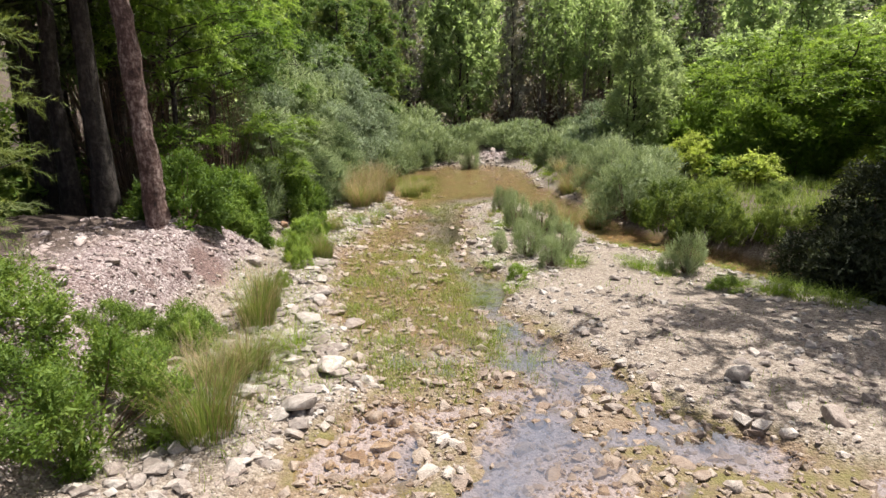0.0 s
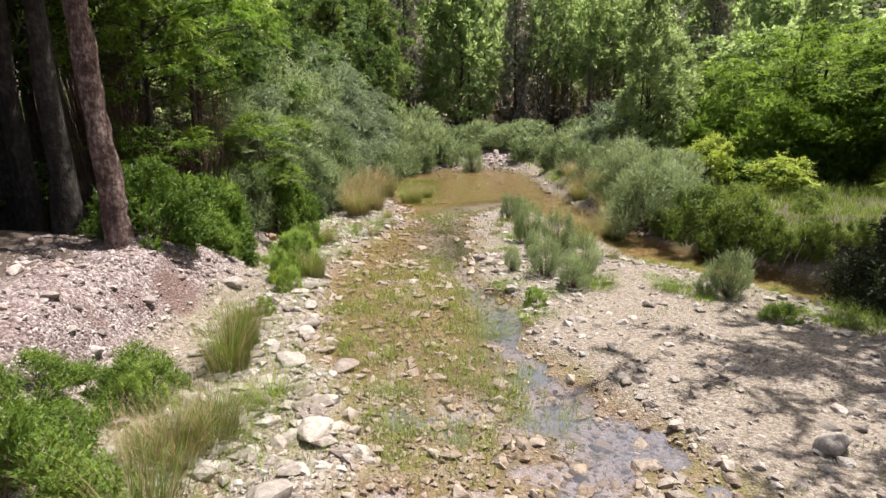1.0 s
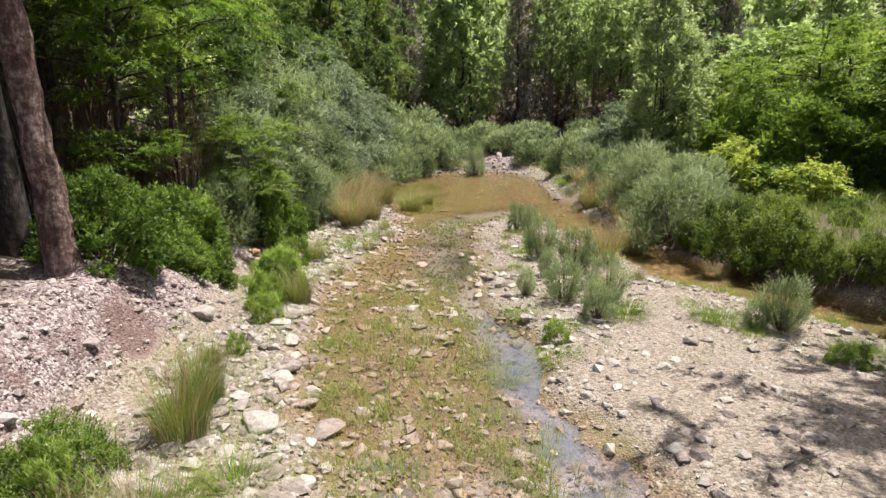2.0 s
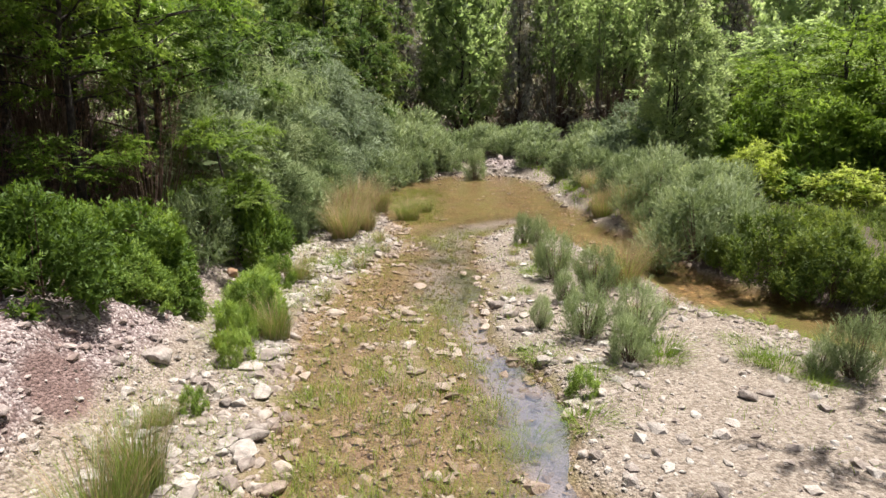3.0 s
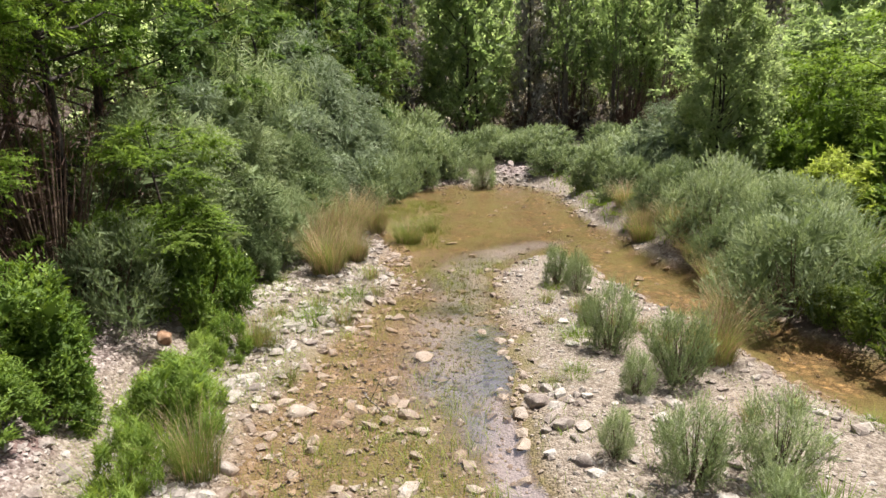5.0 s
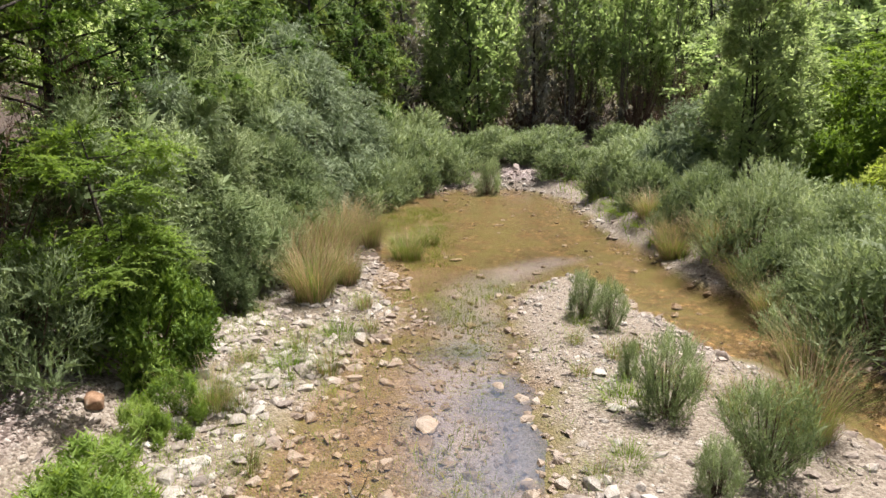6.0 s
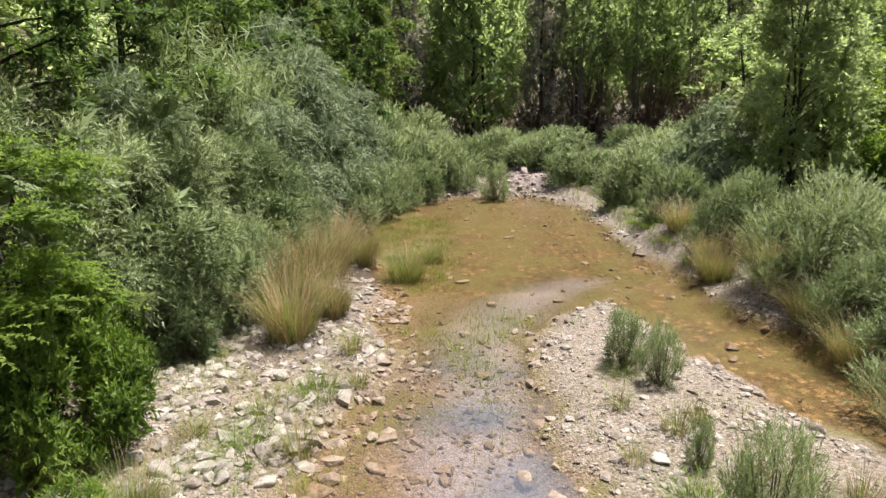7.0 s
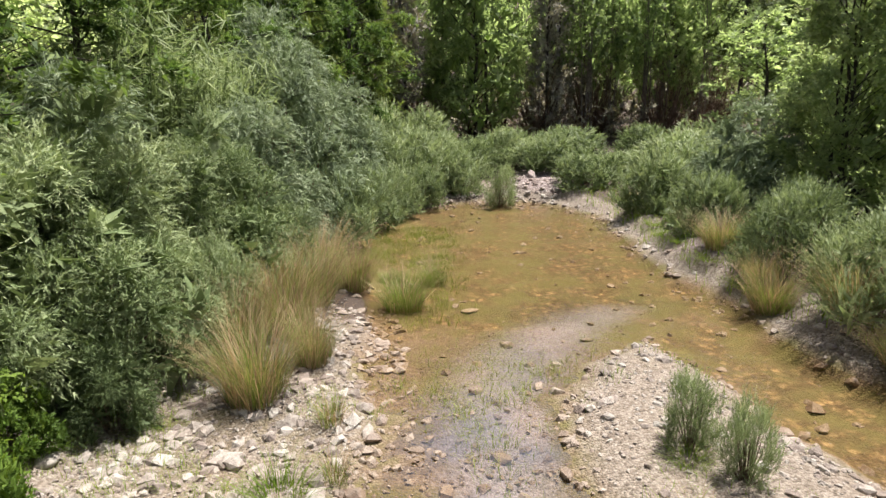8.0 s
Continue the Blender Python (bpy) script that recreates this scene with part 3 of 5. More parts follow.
def tree_parts(rng, h, w, tr, mat, bark, limbs=16, start=0.25, per_limb=26, per=9, size=0.07, width=0.03, shoot=0.45,
               rise=0.5, profile=1.0, lean=0.04, droop=0.25, flat=0.5, angle=0.8, top=1.0, cluster=5, quad=False, split=False):
    """A tree: tapered trunk with limbs, and a crown of leafy shoots along the limbs."""
    bend = rng.normal(size=2) * lean * h
    ts = np.linspace(0, 1, 9)
    wig = rng.normal(size=(9, 2)) * 0.012 * h
    path = np.stack([bend[0] * ts ** 2 + wig[:, 0] * ts, bend[1] * ts ** 2 + wig[:, 1] * ts, h * 0.94 * ts - 0.15], -1)
    tubes = [tube(path, tr * (1.08 - ts) ** 0.8 * (1 + 0.35 * np.exp(-ts * 25)), 9)]
    Ps, Ds, Ns = [], [], []
    for i in range(limbs):
        s = start + (top - start) * (i + rng.rand()) / limbs
        o = np.array([np.interp(s, ts, path[:, k]) for k in range(3)])
        az = i * 2.4 + rng.rand() * 0.9
        k = (s - start) / max(top - start, 0.01)
        prof = (math.sin(math.pi * min(0.12 + 0.88 * k ** 0.9, 0.98)) ** 0.7) if profile == 1.0 else (1.05 - k) ** profile
        ln = w * 0.5 * max(prof, 0.14) * (0.75 + 0.5 * rng.rand())
        hd = np.array([math.cos(az), math.sin(az), 0])
        q = np.linspace(0, 1, 5)[:, None]
        lp = o + hd * ln * q + np.array([0, 0, 1]) * ln * rise * (q - 0.35 * q * q) + rng.normal(size=(5, 3)) * 0.04 * ln * q
        tubes.append(tube(lp, np.linspace(tr * 0.32 * (1.1 - 0.6 * k), 0.006, 5), 3))
        n = max(6, int(per_limb * (0.4 + 0.6 * ln / (w * 0.5))))
        u = 0.25 + 0.75 * rng.rand(n) ** 0.7
        b = np.stack([np.interp(u, q[:, 0], lp[:, kk]) for kk in range(3)], -1)
        b = b + rng.normal(size=(n, 3)) * np.array([0.15, 0.15, 0.10]) * ln * (0.4 + u[:, None])
        b = np.repeat(b[:max(2, n // cluster)], cluster, 0)
        n = len(b)
        b = b + rng.normal(size=(n, 3)) * shoot * 0.09
        Ps.append(b)
        Ns.append(unit(hd * 0.55 + np.array([0, 0, 0.55]) + (b - lp[3]) / (0.3 * ln + 0.1) * 0.45 + rng.normal(size=(n, 3)) * 0.2))
        Ds.append(unit(hd * 0.6 + rng.normal(size=(n, 3)) * 0.6 * np.array([1, 1, 1 - 0.7 * flat]) + np.array([0, 0, 0.12 + rise * 0.3])))
    P, D = np.concatenate(Ps), np.concatenate(Ds)
    L = shoot * (0.6 + 0.8 * rng.rand(len(P)))
    tone = np.repeat(rng.rand(len(P) // cluster + 1), cluster)[:len(P)] * 0.65 + 0.35 * rng.rand(len(P))
    v = leaves(rng, P, D, L, per, size, width, angle, droop, flat, np.concatenate(Ns), 0.6, quad, tone)
    if split:
        return [("trunk", tubes_mesh("trunk", tubes[:1], bark)), *(("limb", tubes_mesh("limb", [t], bark)) for t in tubes[1:]), ("crown", leaf_mesh("crown", v, mat))]
    return [("trunk", tubes_mesh("trunk", tubes, bark)), ("crown", leaf_mesh("crown", v, mat))]


def broad_tree_parts(rng, h, w, tr, start, mat, bark, lobes=46, shoots=700, per=9, size=0.3, width=0.16, shoot=0.7, taper=0.55, lobe=0.17, stems=2, closed=True):
    """A tree with a heaped crown: leafy lobes round the trunk from start * h up to the tip, each on a limb of its own. taper: how early the crown narrows."""
    q = (np.arange(lobes) + rng.rand(lobes)) / lobes
    z = h * (start + (1 - start) * q ** 0.9)
    prof = np.minimum(1, 0.55 + q * 3.0) * np.clip(1 - q ** (1 / taper * 1.1), 0.06, 1) ** 0.75
    az = np.arange(lobes) * 2.4 + rng.rand(lobes)
    R = w * 0.5 * prof * np.sqrt(0.2 + 0.8 * rng.rand(lobes))
    r = lobe * w * (0.65 + 0.7 * rng.rand(lobes)) * (0.55 + 0.45 * prof)
    c = np.stack([np.cos(az) * R, np.sin(az) * R, z - r * 0.5], -1)
    k = rng.choice(lobes, size=shoots, p=r ** 2 / (r ** 2).sum())
    out = unit(rng.normal(size=(shoots, 3)) + unit(c[k] * np.array([1, 1, 0.0]) + np.array([0, 0, 0.3])) * 0.8)
    P = c[k] + out * (r[k] * (0.5 + 0.6 * rng.rand(shoots)))[:, None]
    D = unit(out * 0.7 + np.array([0, 0, 0.35]) + rng.normal(size=(shoots, 3)) * 0.35)
    L = shoot * (0.5 + 0.8 * rng.rand(shoots))
    tone = np.clip(0.5 * rng.rand(shoots) + 0.5 * rng.rand(lobes)[k], 0, 1)
    fol = leaves(rng, P - D * L[:, None] * 0.5, D, L, per, size, width, 0.75, 0.15, 0.2, unit(out + np.array([0, 0, 0.3]) + rng.normal(size=(shoots, 3)) * 0.35), 0.5, False, tone)
    # inner sprays, tinted darker for the shade within the crown
    inner = lobes * 5 if closed else lobes
    k2 = np.arange(inner) % lobes
    away = unit(rng.normal(size=(inner, 3)))
    Q = c[k2] + away * (r[k2] * 0.4 * rng.rand(inner))[:, None]
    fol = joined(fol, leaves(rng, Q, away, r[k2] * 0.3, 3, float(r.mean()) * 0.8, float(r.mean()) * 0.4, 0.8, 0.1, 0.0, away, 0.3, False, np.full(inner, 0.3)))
    t = np.linspace(0, 1, 7)
    tubes = []
    for m in range(stems):
        b = rng.normal(size=2) * tr * (2.5 if stems > 1 else 0.0)
        e = rng.normal(size=2) * w * 0.06
        sp = np.stack([b[0] + e[0] * t + rng.normal(size=7) * 0.01 * h * t, b[1] + e[1] * t + rng.normal(size=7) * 0.01 * h * t, h * 0.9 * t - 0.15], -1)
        tubes.append(tube(sp, tr * (1.06 - t), 7))
    for m in range(lobes):
        o = np.array([0, 0, max(c[m][2] - 0.8 * R[m] - 0.2, 0.1 * h)])
        tubes.append(tube([o, (o + c[m]) / 2 + np.array([0, 0, -0.08 * R[m]]), c[m]], [tr * 0.3, tr * 0.2, tr * 0.07], 3))
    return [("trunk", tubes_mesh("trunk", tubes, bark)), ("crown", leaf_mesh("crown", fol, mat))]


def blades(rng, n, h, base_r, spread, width, droop=0.5, cx=None, tilt0=0.0):
    """Curved tapering grass blades. Returns vertices and faces."""
    if cx is None:
        a, r = rng.rand(n) * 6.283, base_r * np.sqrt(rng.rand(n))
        cx = np.stack([np.cos(a) * r, np.sin(a) * r, np.zeros(n) - 0.02], -1)
        out = np.stack([np.cos(a), np.sin(a), 0 * a], -1) + rng.normal(size=(n, 3)) * 0.5
    else:
        out = rng.normal(size=(n, 3))
    out[:, 2] = 0
    out = unit(out)
    l = h * (0.55 + 0.6 * rng.rand(n))
    tilt = spread * (tilt0 + rng.rand(n))
    ss = np.array([0, 0.4, 0.75, 1.0])
    side = np.stack([-out[:, 1], out[:, 0], 0 * l], -1) * np.cos(rng.rand(n) * 3)[:, None]
    vs = []
    for s in ss:
        p = cx + out * (l * s * (tilt + droop * s * s))[:, None]
        p[:, 2] += l * s * (1 - 0.35 * tilt * s - 0.3 * droop * s * s)
        wd = width * (1 - s * 0.93)
        vs += [p - side * wd / 2 + out * 0.0, p + side * wd / 2]
    V = np.stack(vs, 1).reshape(-1, 3)
    o = np.arange(n)[:, None] * 8
    F = np.concatenate([o + np.array([k, k + 1, k + 3, k + 2]) for k in (0, 2, 4)])
    return V, F


def blades_mesh(name, vf, mat):
    me = mesh_from(name, vf[0], vf[1], mat)
    tone = np.repeat(seeded(len(vf[0])).rand(len(vf[0]) // 8), 8).astype(np.float32)
    me.attributes.new("tint", "FLOAT", "POINT").data.foreach_set("value", tone)
    return me


def at_ground(x, y, turn=0.0, s=1.0, sz=None, sink=0.03):
    return pose(x, y, height(x, y) - sink, 0, 0, turn) @ Matrix.Diagonal((s, s, sz or s, 1))


def seeded(k):
    return np.random.RandomState(k)


def set_out(kinds, rows, group=""):
    """Places copies: rows of x, y, width scale, height scale; each copy takes the next of the kinds. The first use of each kind is the original."""
    used = set()
    for i, (x, y, s, sz) in enumerate(rows):
        k = i % len(kinds)
        m = at_ground(x, y, (i * 137) % 360, s, sz)
        if k in used:
            copy_thing(kinds[k], m @ Matrix.Diagonal([1 / v for v in kinds[k].scale] + [1]))
        else:
            used.add(k)
            kinds[k].matrix_basis = m
            if group:
                kinds[k]["group"] = group
    for k, ob in enumerate(kinds):
        if k not in used:
            for o in (*ob.children_recursive, ob):
                bpy.data.objects.remove(o)


def boulder_shape(seed):
    """A larger rock: a ball pressed into facets and roughened."""
    bm = bmesh.new()
    bmesh.ops.create_icosphere(bm, subdivisions=3, radius=1.0)
    rng = seeded(seed)
    planes = [(unit(rng.normal(size=3)), 0.46 + 0.36 * rng.rand()) for _ in range(15)]
    shape = np.array([1.0, 0.6 + 0.3 * rng.rand(), 0.42 + 0.14 * rng.rand()])
    for v in bm.verts:
        p = np.array(v.co)
        for n, d in planes:
            over = p @ n - d
            if over > 0:
                p = p - n * over * 0.86
        p = p * (1 + 0.05 * noise.noise(Vector(p * 2.6) + Vector((seed, 0, 0))) + 0.03 * noise.noise(Vector(p * 7.0)))
        v.co = p * shape * 0.56
    V = np.array([v.co[:] for v in bm.verts])
    bm.verts.index_update()
    F = np.array([[v.index for v in f.verts] for f in bm.faces])
    bm.free()
    return V, F


# ---- bushes and trees ----
# upright young willows on the gravel bar
bar_willows = [plant("willow_bush", "young grey-green willow bush with reddish stems on the gravel bar", "bush",
                     bush_parts(seeded(20 + k), 0.95, 0.95, 760, 13, 0.056, 0.0085, PALE_WILLOW, up=0.95, angle=0.45, shoot=0.4, lobes=26, low=0.16, stems=34, lobe=0.14, closed=False, vase=0.45)) for k in range(4)]
set_out(bar_willows, [(1.72, 17.65, 0.59, 0.73), (1.98, 17.15, 0.49, 0.73), (1.83, 14.6, 0.7, 0.93), (2.3, 13.6, 0.82, 0.88), (1.72, 15.5, 0.28, 0.47), (1.18, 12.1, 0.34, 0.5), (1.72, 11.75, 0.7, 0.73), (2.4, 11.72, 0.72, 0.79), (2.05, 10.95, 0.61, 0.6), (1.75, 13.3, 0.41, 0.52), (4.1, 10.55, 0.4, 0.42), (4.45, 10.5, 0.74, 0.76), (1.5, 33.9, 1.4, 1.5)], "young willows on the gravel bar")

# spreading willows along both banks
near_willows = [plant("willow_bush", "dense grey-green willow bush on the stream bank", "bush",
                      bush_parts(seeded(40 + k), 2.2, 1.6, 2000, 11, 0.078, 0.0145, WILLOW, up=0.8, angle=0.42, shoot=0.46, lobes=24, lobe=0.19)) for k in range(3)]
set_out(near_willows, [(5.1, 16.1, 1.0, 0.95), (5.65, 20.2, 0.95, 0.9), (6.4, 18.5, 1.0, 0.8), (5.6, 22.9, 0.85, 0.85), (5.3, 18.7, 0.59, 0.54), (5.55, 17.4, 0.8, 0.56), (-4.75, 14.9, 0.75, 0.75), (-3.9, 20.6, 0.66, 0.72), (-3.7, 23.4, 0.8, 0.72)],
        "willows along the banks")
tall_willows = [plant("willow_bush", "tall drooping grey-green willow thicket on the wooded bank", "bush",
                      bush_parts(seeded(45 + k), 2.9, 2.9, 2400, 11, 0.105, 0.02, BLUE_WILLOW, up=0.3, angle=0.42, droop=0.6, shoot=0.6, lobes=17, lobe=0.21, core=0.34)) for k in range(3)]
set_out(tall_willows, [(-4.5, 24.8, 0.95, 1.05), (-4.5, 27.9, 1.25, 1.45), (-3.6, 31.2, 0.95, 1.05), (-5.9, 21.4, 0.95, 1.16), (-6.2, 33.0, 1.62, 1.89), (6.6, 27.0, 0.85, 0.89)],
        "tall willows of the wooded bank")
fine_willows = [plant("willow_bush", "tall fine-leaved grey-green willow over the rushes", "bush",
                      bush_parts(seeded(48 + k), 2.9, 2.9, 4600, 11, 0.07, 0.0155, DARK_WILLOW, up=0.4, angle=0.5, droop=0.4, shoot=0.5, lobes=30, lobe=0.155, core=0.42)) for k in range(2)]
set_out(fine_willows, [(-4.95, 19.6, 0.95, 0.95), (-5.3, 17.9, 0.9, 1.0), (-4.4, 22.2, 0.81, 0.85), (-4.35, 18.9, 0.72, 0.72), (-3.85, 18.1, 0.3, 0.4)], "tall willows over the rushes")
far_willows = [plant("willow_bush", "rounded grey-green willow bush in the thicket by the pool", "bush",
                     bush_parts(seeded(50 + k), 2.2, 1.7, 860, 9, 0.15, 0.03, WILLOW, up=0.75, angle=0.42, shoot=0.48, lobes=20, lobe=0.19)) for k in range(4)]
set_out(far_willows, [(5.5, 25.8, 0.75, 0.75), (5.5, 29.2, 0.95, 0.85), (6.9, 30.6, 1.2, 0.95), (4.8, 34.6, 1.1, 0.72), (6.5, 36.5, 0.98, 0.6), (3.5, 39.5, 1.14, 0.61), (8.5, 35.0, 1.68, 0.95), (7.6, 22.0, 1.21, 0.58), (9.0, 30.0, 1.05, 0.98), (-2.6, 33.6, 1.04, 1.06), (-1.4, 35.6, 1.32, 1.04), (-0.2, 38.0, 1.43, 0.9), (1.2, 40.5, 0.98, 0.9), (-3.2, 37.5, 1.42, 1.44), (5.5, 42.0, 1.8, 0.81), (1.8, 44.5, 1.76, 0.68), (9.0, 41.0, 1.12, 0.79), (-1.5, 43.0, 1.52, 1.1), (10.5, 37.5, 1.68, 1.14), (-3.1, 27.2, 0.75, 0.8), (-2.9, 29.5, 0.85, 0.9), (-2.2, 31.6, 0.75, 0.8), (-1.2, 33.4, 0.7, 0.75), (-0.2, 35.3, 0.85, 0.9), (2.6, 41.5, 1.2, 0.9), (4.3, 38.6, 1.1, 0.75)],
        "willows of the thicket")

# green broad-leaved shrubs
close_shrubs = [plant("shrub", "small-leaved bright-green shrub beside the rushes", "shrub",
                      bush_parts(seeded(57 + k), 1.5, 1.0, 1900, 10, 0.036, 0.018, CLOSE_SHRUB, up=0.95, angle=0.7, shoot=0.32, lobes=26, lobe=0.16)) for k in range(2)]
set_out(close_shrubs, [(-3.15, 4.85, 0.95, 0.85), (-4.1, 5.0, 0.95, 0.7), (-3.75, 6.3, 0.57, 0.38), (-3.3, 7.1, 0.62, 0.52), (-3.55, 4.05, 0.95, 0.59), (-3.3, 5.7, 0.62, 0.39)], "small-leaved shrubs on the scree")
herbs = [plant("herb_clump", "airy clump of upright bright-green herbs among the stones", "herb",
               bush_parts(seeded(69 + k), 0.7, 0.8, 330, 13, 0.08, 0.011, HERB, up=2.2, angle=0.6, shoot=0.34, lobes=14, lobe=0.15, stems=3)) for k in range(2)]
set_out(herbs, [(-2.95, 12.6, 1.3, 0.9), (-3.0, 11.8, 0.8, 0.7), (-3.2, 13.2, 1.43, 0.72), (-3.2, 6.9, 0.72, 0.63), (-2.75, 11.1, 0.65, 0.54), (4.6, 9.3, 0.72, 0.35), (1.3, 10.2, 0.52, 0.36), (-3.3, 14.2, 0.72, 0.59), (-3.15, 14.6, 0.91, 0.68), (-2.8, 9.9, 0.4, 0.35)], "herb clumps")
shrubs = [plant("shrub", "dense fresh-green leafy shrub on the stony bank", "shrub",
                bush_parts(seeded(60 + k), 1.7, 1.15, 2100, 9, 0.056, 0.024, SHRUB, up=0.5, angle=0.8, shoot=0.22, lobes=34, lobe=0.15, core=0.4)) for k in range(3)]
set_out(shrubs, [(-4.75, 10.75, 0.9, 1.0), (-4.75, 12.5, 1.0, 1.0), (-5.2, 13.6, 0.8, 0.62), (-4.35, 11.8, 0.62, 0.55), (-4.15, 12.7, 0.5, 0.5), (-4.05, 15.85, 0.85, 1.25), (-5.6, 12.2, 1.1, 0.88), (-4.35, 17.25, 0.5, 0.62)], "green shrubs on the banks")
olive_shrubs = [plant("shrub", "loose olive-green shrub on the grassy bank", "shrub",
                      bush_parts(seeded(73 + k), 1.7, 1.15, 1250, 9, 0.06, 0.026, OLIVE, up=0.7, angle=0.8, shoot=0.28, lobes=26, lobe=0.16)) for k in range(2)]
set_out(olive_shrubs, [(5.65, 14.35, 0.85, 0.95), (6.1, 13.6, 0.85, 0.85), (6.6, 14.6, 0.68, 0.76), (8.6, 15.4, 0.42, 0.3), (5.2, 15.3, 0.42, 0.47), (5.75, 13.8, 0.42, 0.38), (6.4, 12.95, 0.42, 0.47), (6.8, 12.2, 0.42, 0.4), (7.15, 11.4, 0.4, 0.38), (7.3, 15.9, 0.59, 0.51), (9.6, 16.9, 0.51, 0.38), (6.3, 12.7, 0.5, 0.6), (6.7, 11.9, 0.45, 0.55)], "olive shrubs on the grassy bank")
back_shrubs = [plant("shrub", "broad dark-green shrub at the edge of the trees", "shrub",
                     bush_parts(seeded(65 + k), 1.9, 1.3, 620, 8, 0.11, 0.055, SHRUB, up=0.5, angle=0.8, shoot=0.28, lobes=30, lobe=0.15)) for k in range(3)]
set_out(back_shrubs, [(8.9, 24.2, 1.1, 0.52), (9.8, 20.0, 1.1, 0.6), (10.2, 24.0, 1.04, 0.6), (-8.4, 9.6, 1.2, 0.75), (-9.6, 13.6, 1.54, 1.05), (-8.8, 16.8, 1.12, 0.96), (-11.2, 11.0, 1.5, 1.05), (-11.0, 16.5, 1.28, 0.96), (-10.0, 21.0, 1.6, 1.35), (-12.6, 9.0, 1.98, 1.65), (-11.0, 7.0, 1.28, 1.08), (-13.6, 13.6, 1.8, 1.8), (-13.4, 18.6, 1.98, 1.8)],
        "shrubs at the edge of the trees")

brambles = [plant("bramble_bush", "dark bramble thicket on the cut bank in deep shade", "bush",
                  bush_parts(seeded(105 + k), 1.9, 1.3, 1100, 9, 0.07, 0.034, SHADED_BRAMBLE, up=0.3, angle=0.8, droop=0.3, shoot=0.4, lobes=30, lobe=0.16)) for k in range(2)]
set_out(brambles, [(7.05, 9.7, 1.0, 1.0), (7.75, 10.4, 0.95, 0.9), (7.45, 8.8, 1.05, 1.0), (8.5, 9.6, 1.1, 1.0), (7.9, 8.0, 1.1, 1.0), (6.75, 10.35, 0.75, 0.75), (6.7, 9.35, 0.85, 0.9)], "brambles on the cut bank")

# dry brown bush in the shade below the robinias
dead_bush = plant("dead_bush", "dry brown leafless bush in the shade of the trees", "bush",
                  bush_parts(seeded(77), 2.4, 2.0, 480, 8, 0.10, 0.007, DEAD, up=0.5, angle=0.5, shoot=0.6, lobes=26, stems=170, closed=False))
dead_bush.matrix_basis = at_ground(-5.6, 15.1, 0, 1.0, 1.5)
for x, y, w, t in [(-2.5, 48, 1.6, 1.5), (1.5, 50, 1.7, 1.3), (5, 48, 1.6, 1.5), (8.5, 50, 1.8, 1.6), (12, 47, 1.6, 1.4), (15.5, 50, 1.8, 1.5), (-7.2, 38.5, 1.2, 1.2), (13, 42, 1.5, 1.3), (-6.9, 13.0, 0.8, 0.9), (-8.6, 16.2, 1.3, 1.6), (-9.8, 18.5, 1.5, 1.8), (-7.3, 15.4, 1.0, 1.3), (-11.5, 21.0, 1.6, 1.9), (-6.6, 18.8, 1.0, 1.2)]:
    copy_thing(dead_bush, at_ground(x, y, x * 50, w, t))

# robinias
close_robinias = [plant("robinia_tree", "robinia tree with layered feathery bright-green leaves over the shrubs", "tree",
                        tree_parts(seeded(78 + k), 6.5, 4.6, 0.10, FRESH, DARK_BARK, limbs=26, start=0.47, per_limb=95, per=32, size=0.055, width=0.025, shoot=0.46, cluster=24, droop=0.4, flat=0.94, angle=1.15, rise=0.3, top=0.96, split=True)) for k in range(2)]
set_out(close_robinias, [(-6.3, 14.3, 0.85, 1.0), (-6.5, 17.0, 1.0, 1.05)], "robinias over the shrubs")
robinias = [plant("robinia_tree", "robinia tree with feathery shade-darkened green leaves on the bank", "tree",
                  tree_parts(seeded(80 + k), 6.5, 5.0, 0.11, SHADED_ROBINIA, DARK_BARK, limbs=28, start=0.14, per_limb=90, per=10, size=0.13, width=0.055, shoot=0.48, cluster=25, droop=0.4, flat=0.92, angle=1.1, rise=0.3, top=0.96, split=True)) for k in range(3)]
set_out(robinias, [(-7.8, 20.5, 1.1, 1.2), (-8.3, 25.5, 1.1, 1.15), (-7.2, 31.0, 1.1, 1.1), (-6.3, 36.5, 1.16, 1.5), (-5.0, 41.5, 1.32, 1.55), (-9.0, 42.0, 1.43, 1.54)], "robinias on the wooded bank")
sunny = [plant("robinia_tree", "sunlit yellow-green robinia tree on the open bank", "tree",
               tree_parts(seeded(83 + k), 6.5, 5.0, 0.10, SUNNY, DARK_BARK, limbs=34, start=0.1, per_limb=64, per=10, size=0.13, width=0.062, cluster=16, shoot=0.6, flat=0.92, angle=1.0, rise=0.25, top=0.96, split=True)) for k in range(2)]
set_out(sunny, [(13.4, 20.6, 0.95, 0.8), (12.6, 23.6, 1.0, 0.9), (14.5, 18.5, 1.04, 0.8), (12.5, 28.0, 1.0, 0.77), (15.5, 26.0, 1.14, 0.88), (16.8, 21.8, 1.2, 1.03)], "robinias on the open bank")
shade_tree = plant("robinia_tree", "tall robinia overhanging the gravel bar and the brambles", "tree",
                   tree_parts(seeded(86), 9.6, 7.4, 0.15, FRESH, DARK_BARK, limbs=30, start=0.56, per_limb=60, per=12, size=0.15, width=0.07, shoot=0.6, flat=0.75, rise=0.3, top=0.96, split=True))
shade_tree.matrix_basis = at_ground(9.2, 9.2)
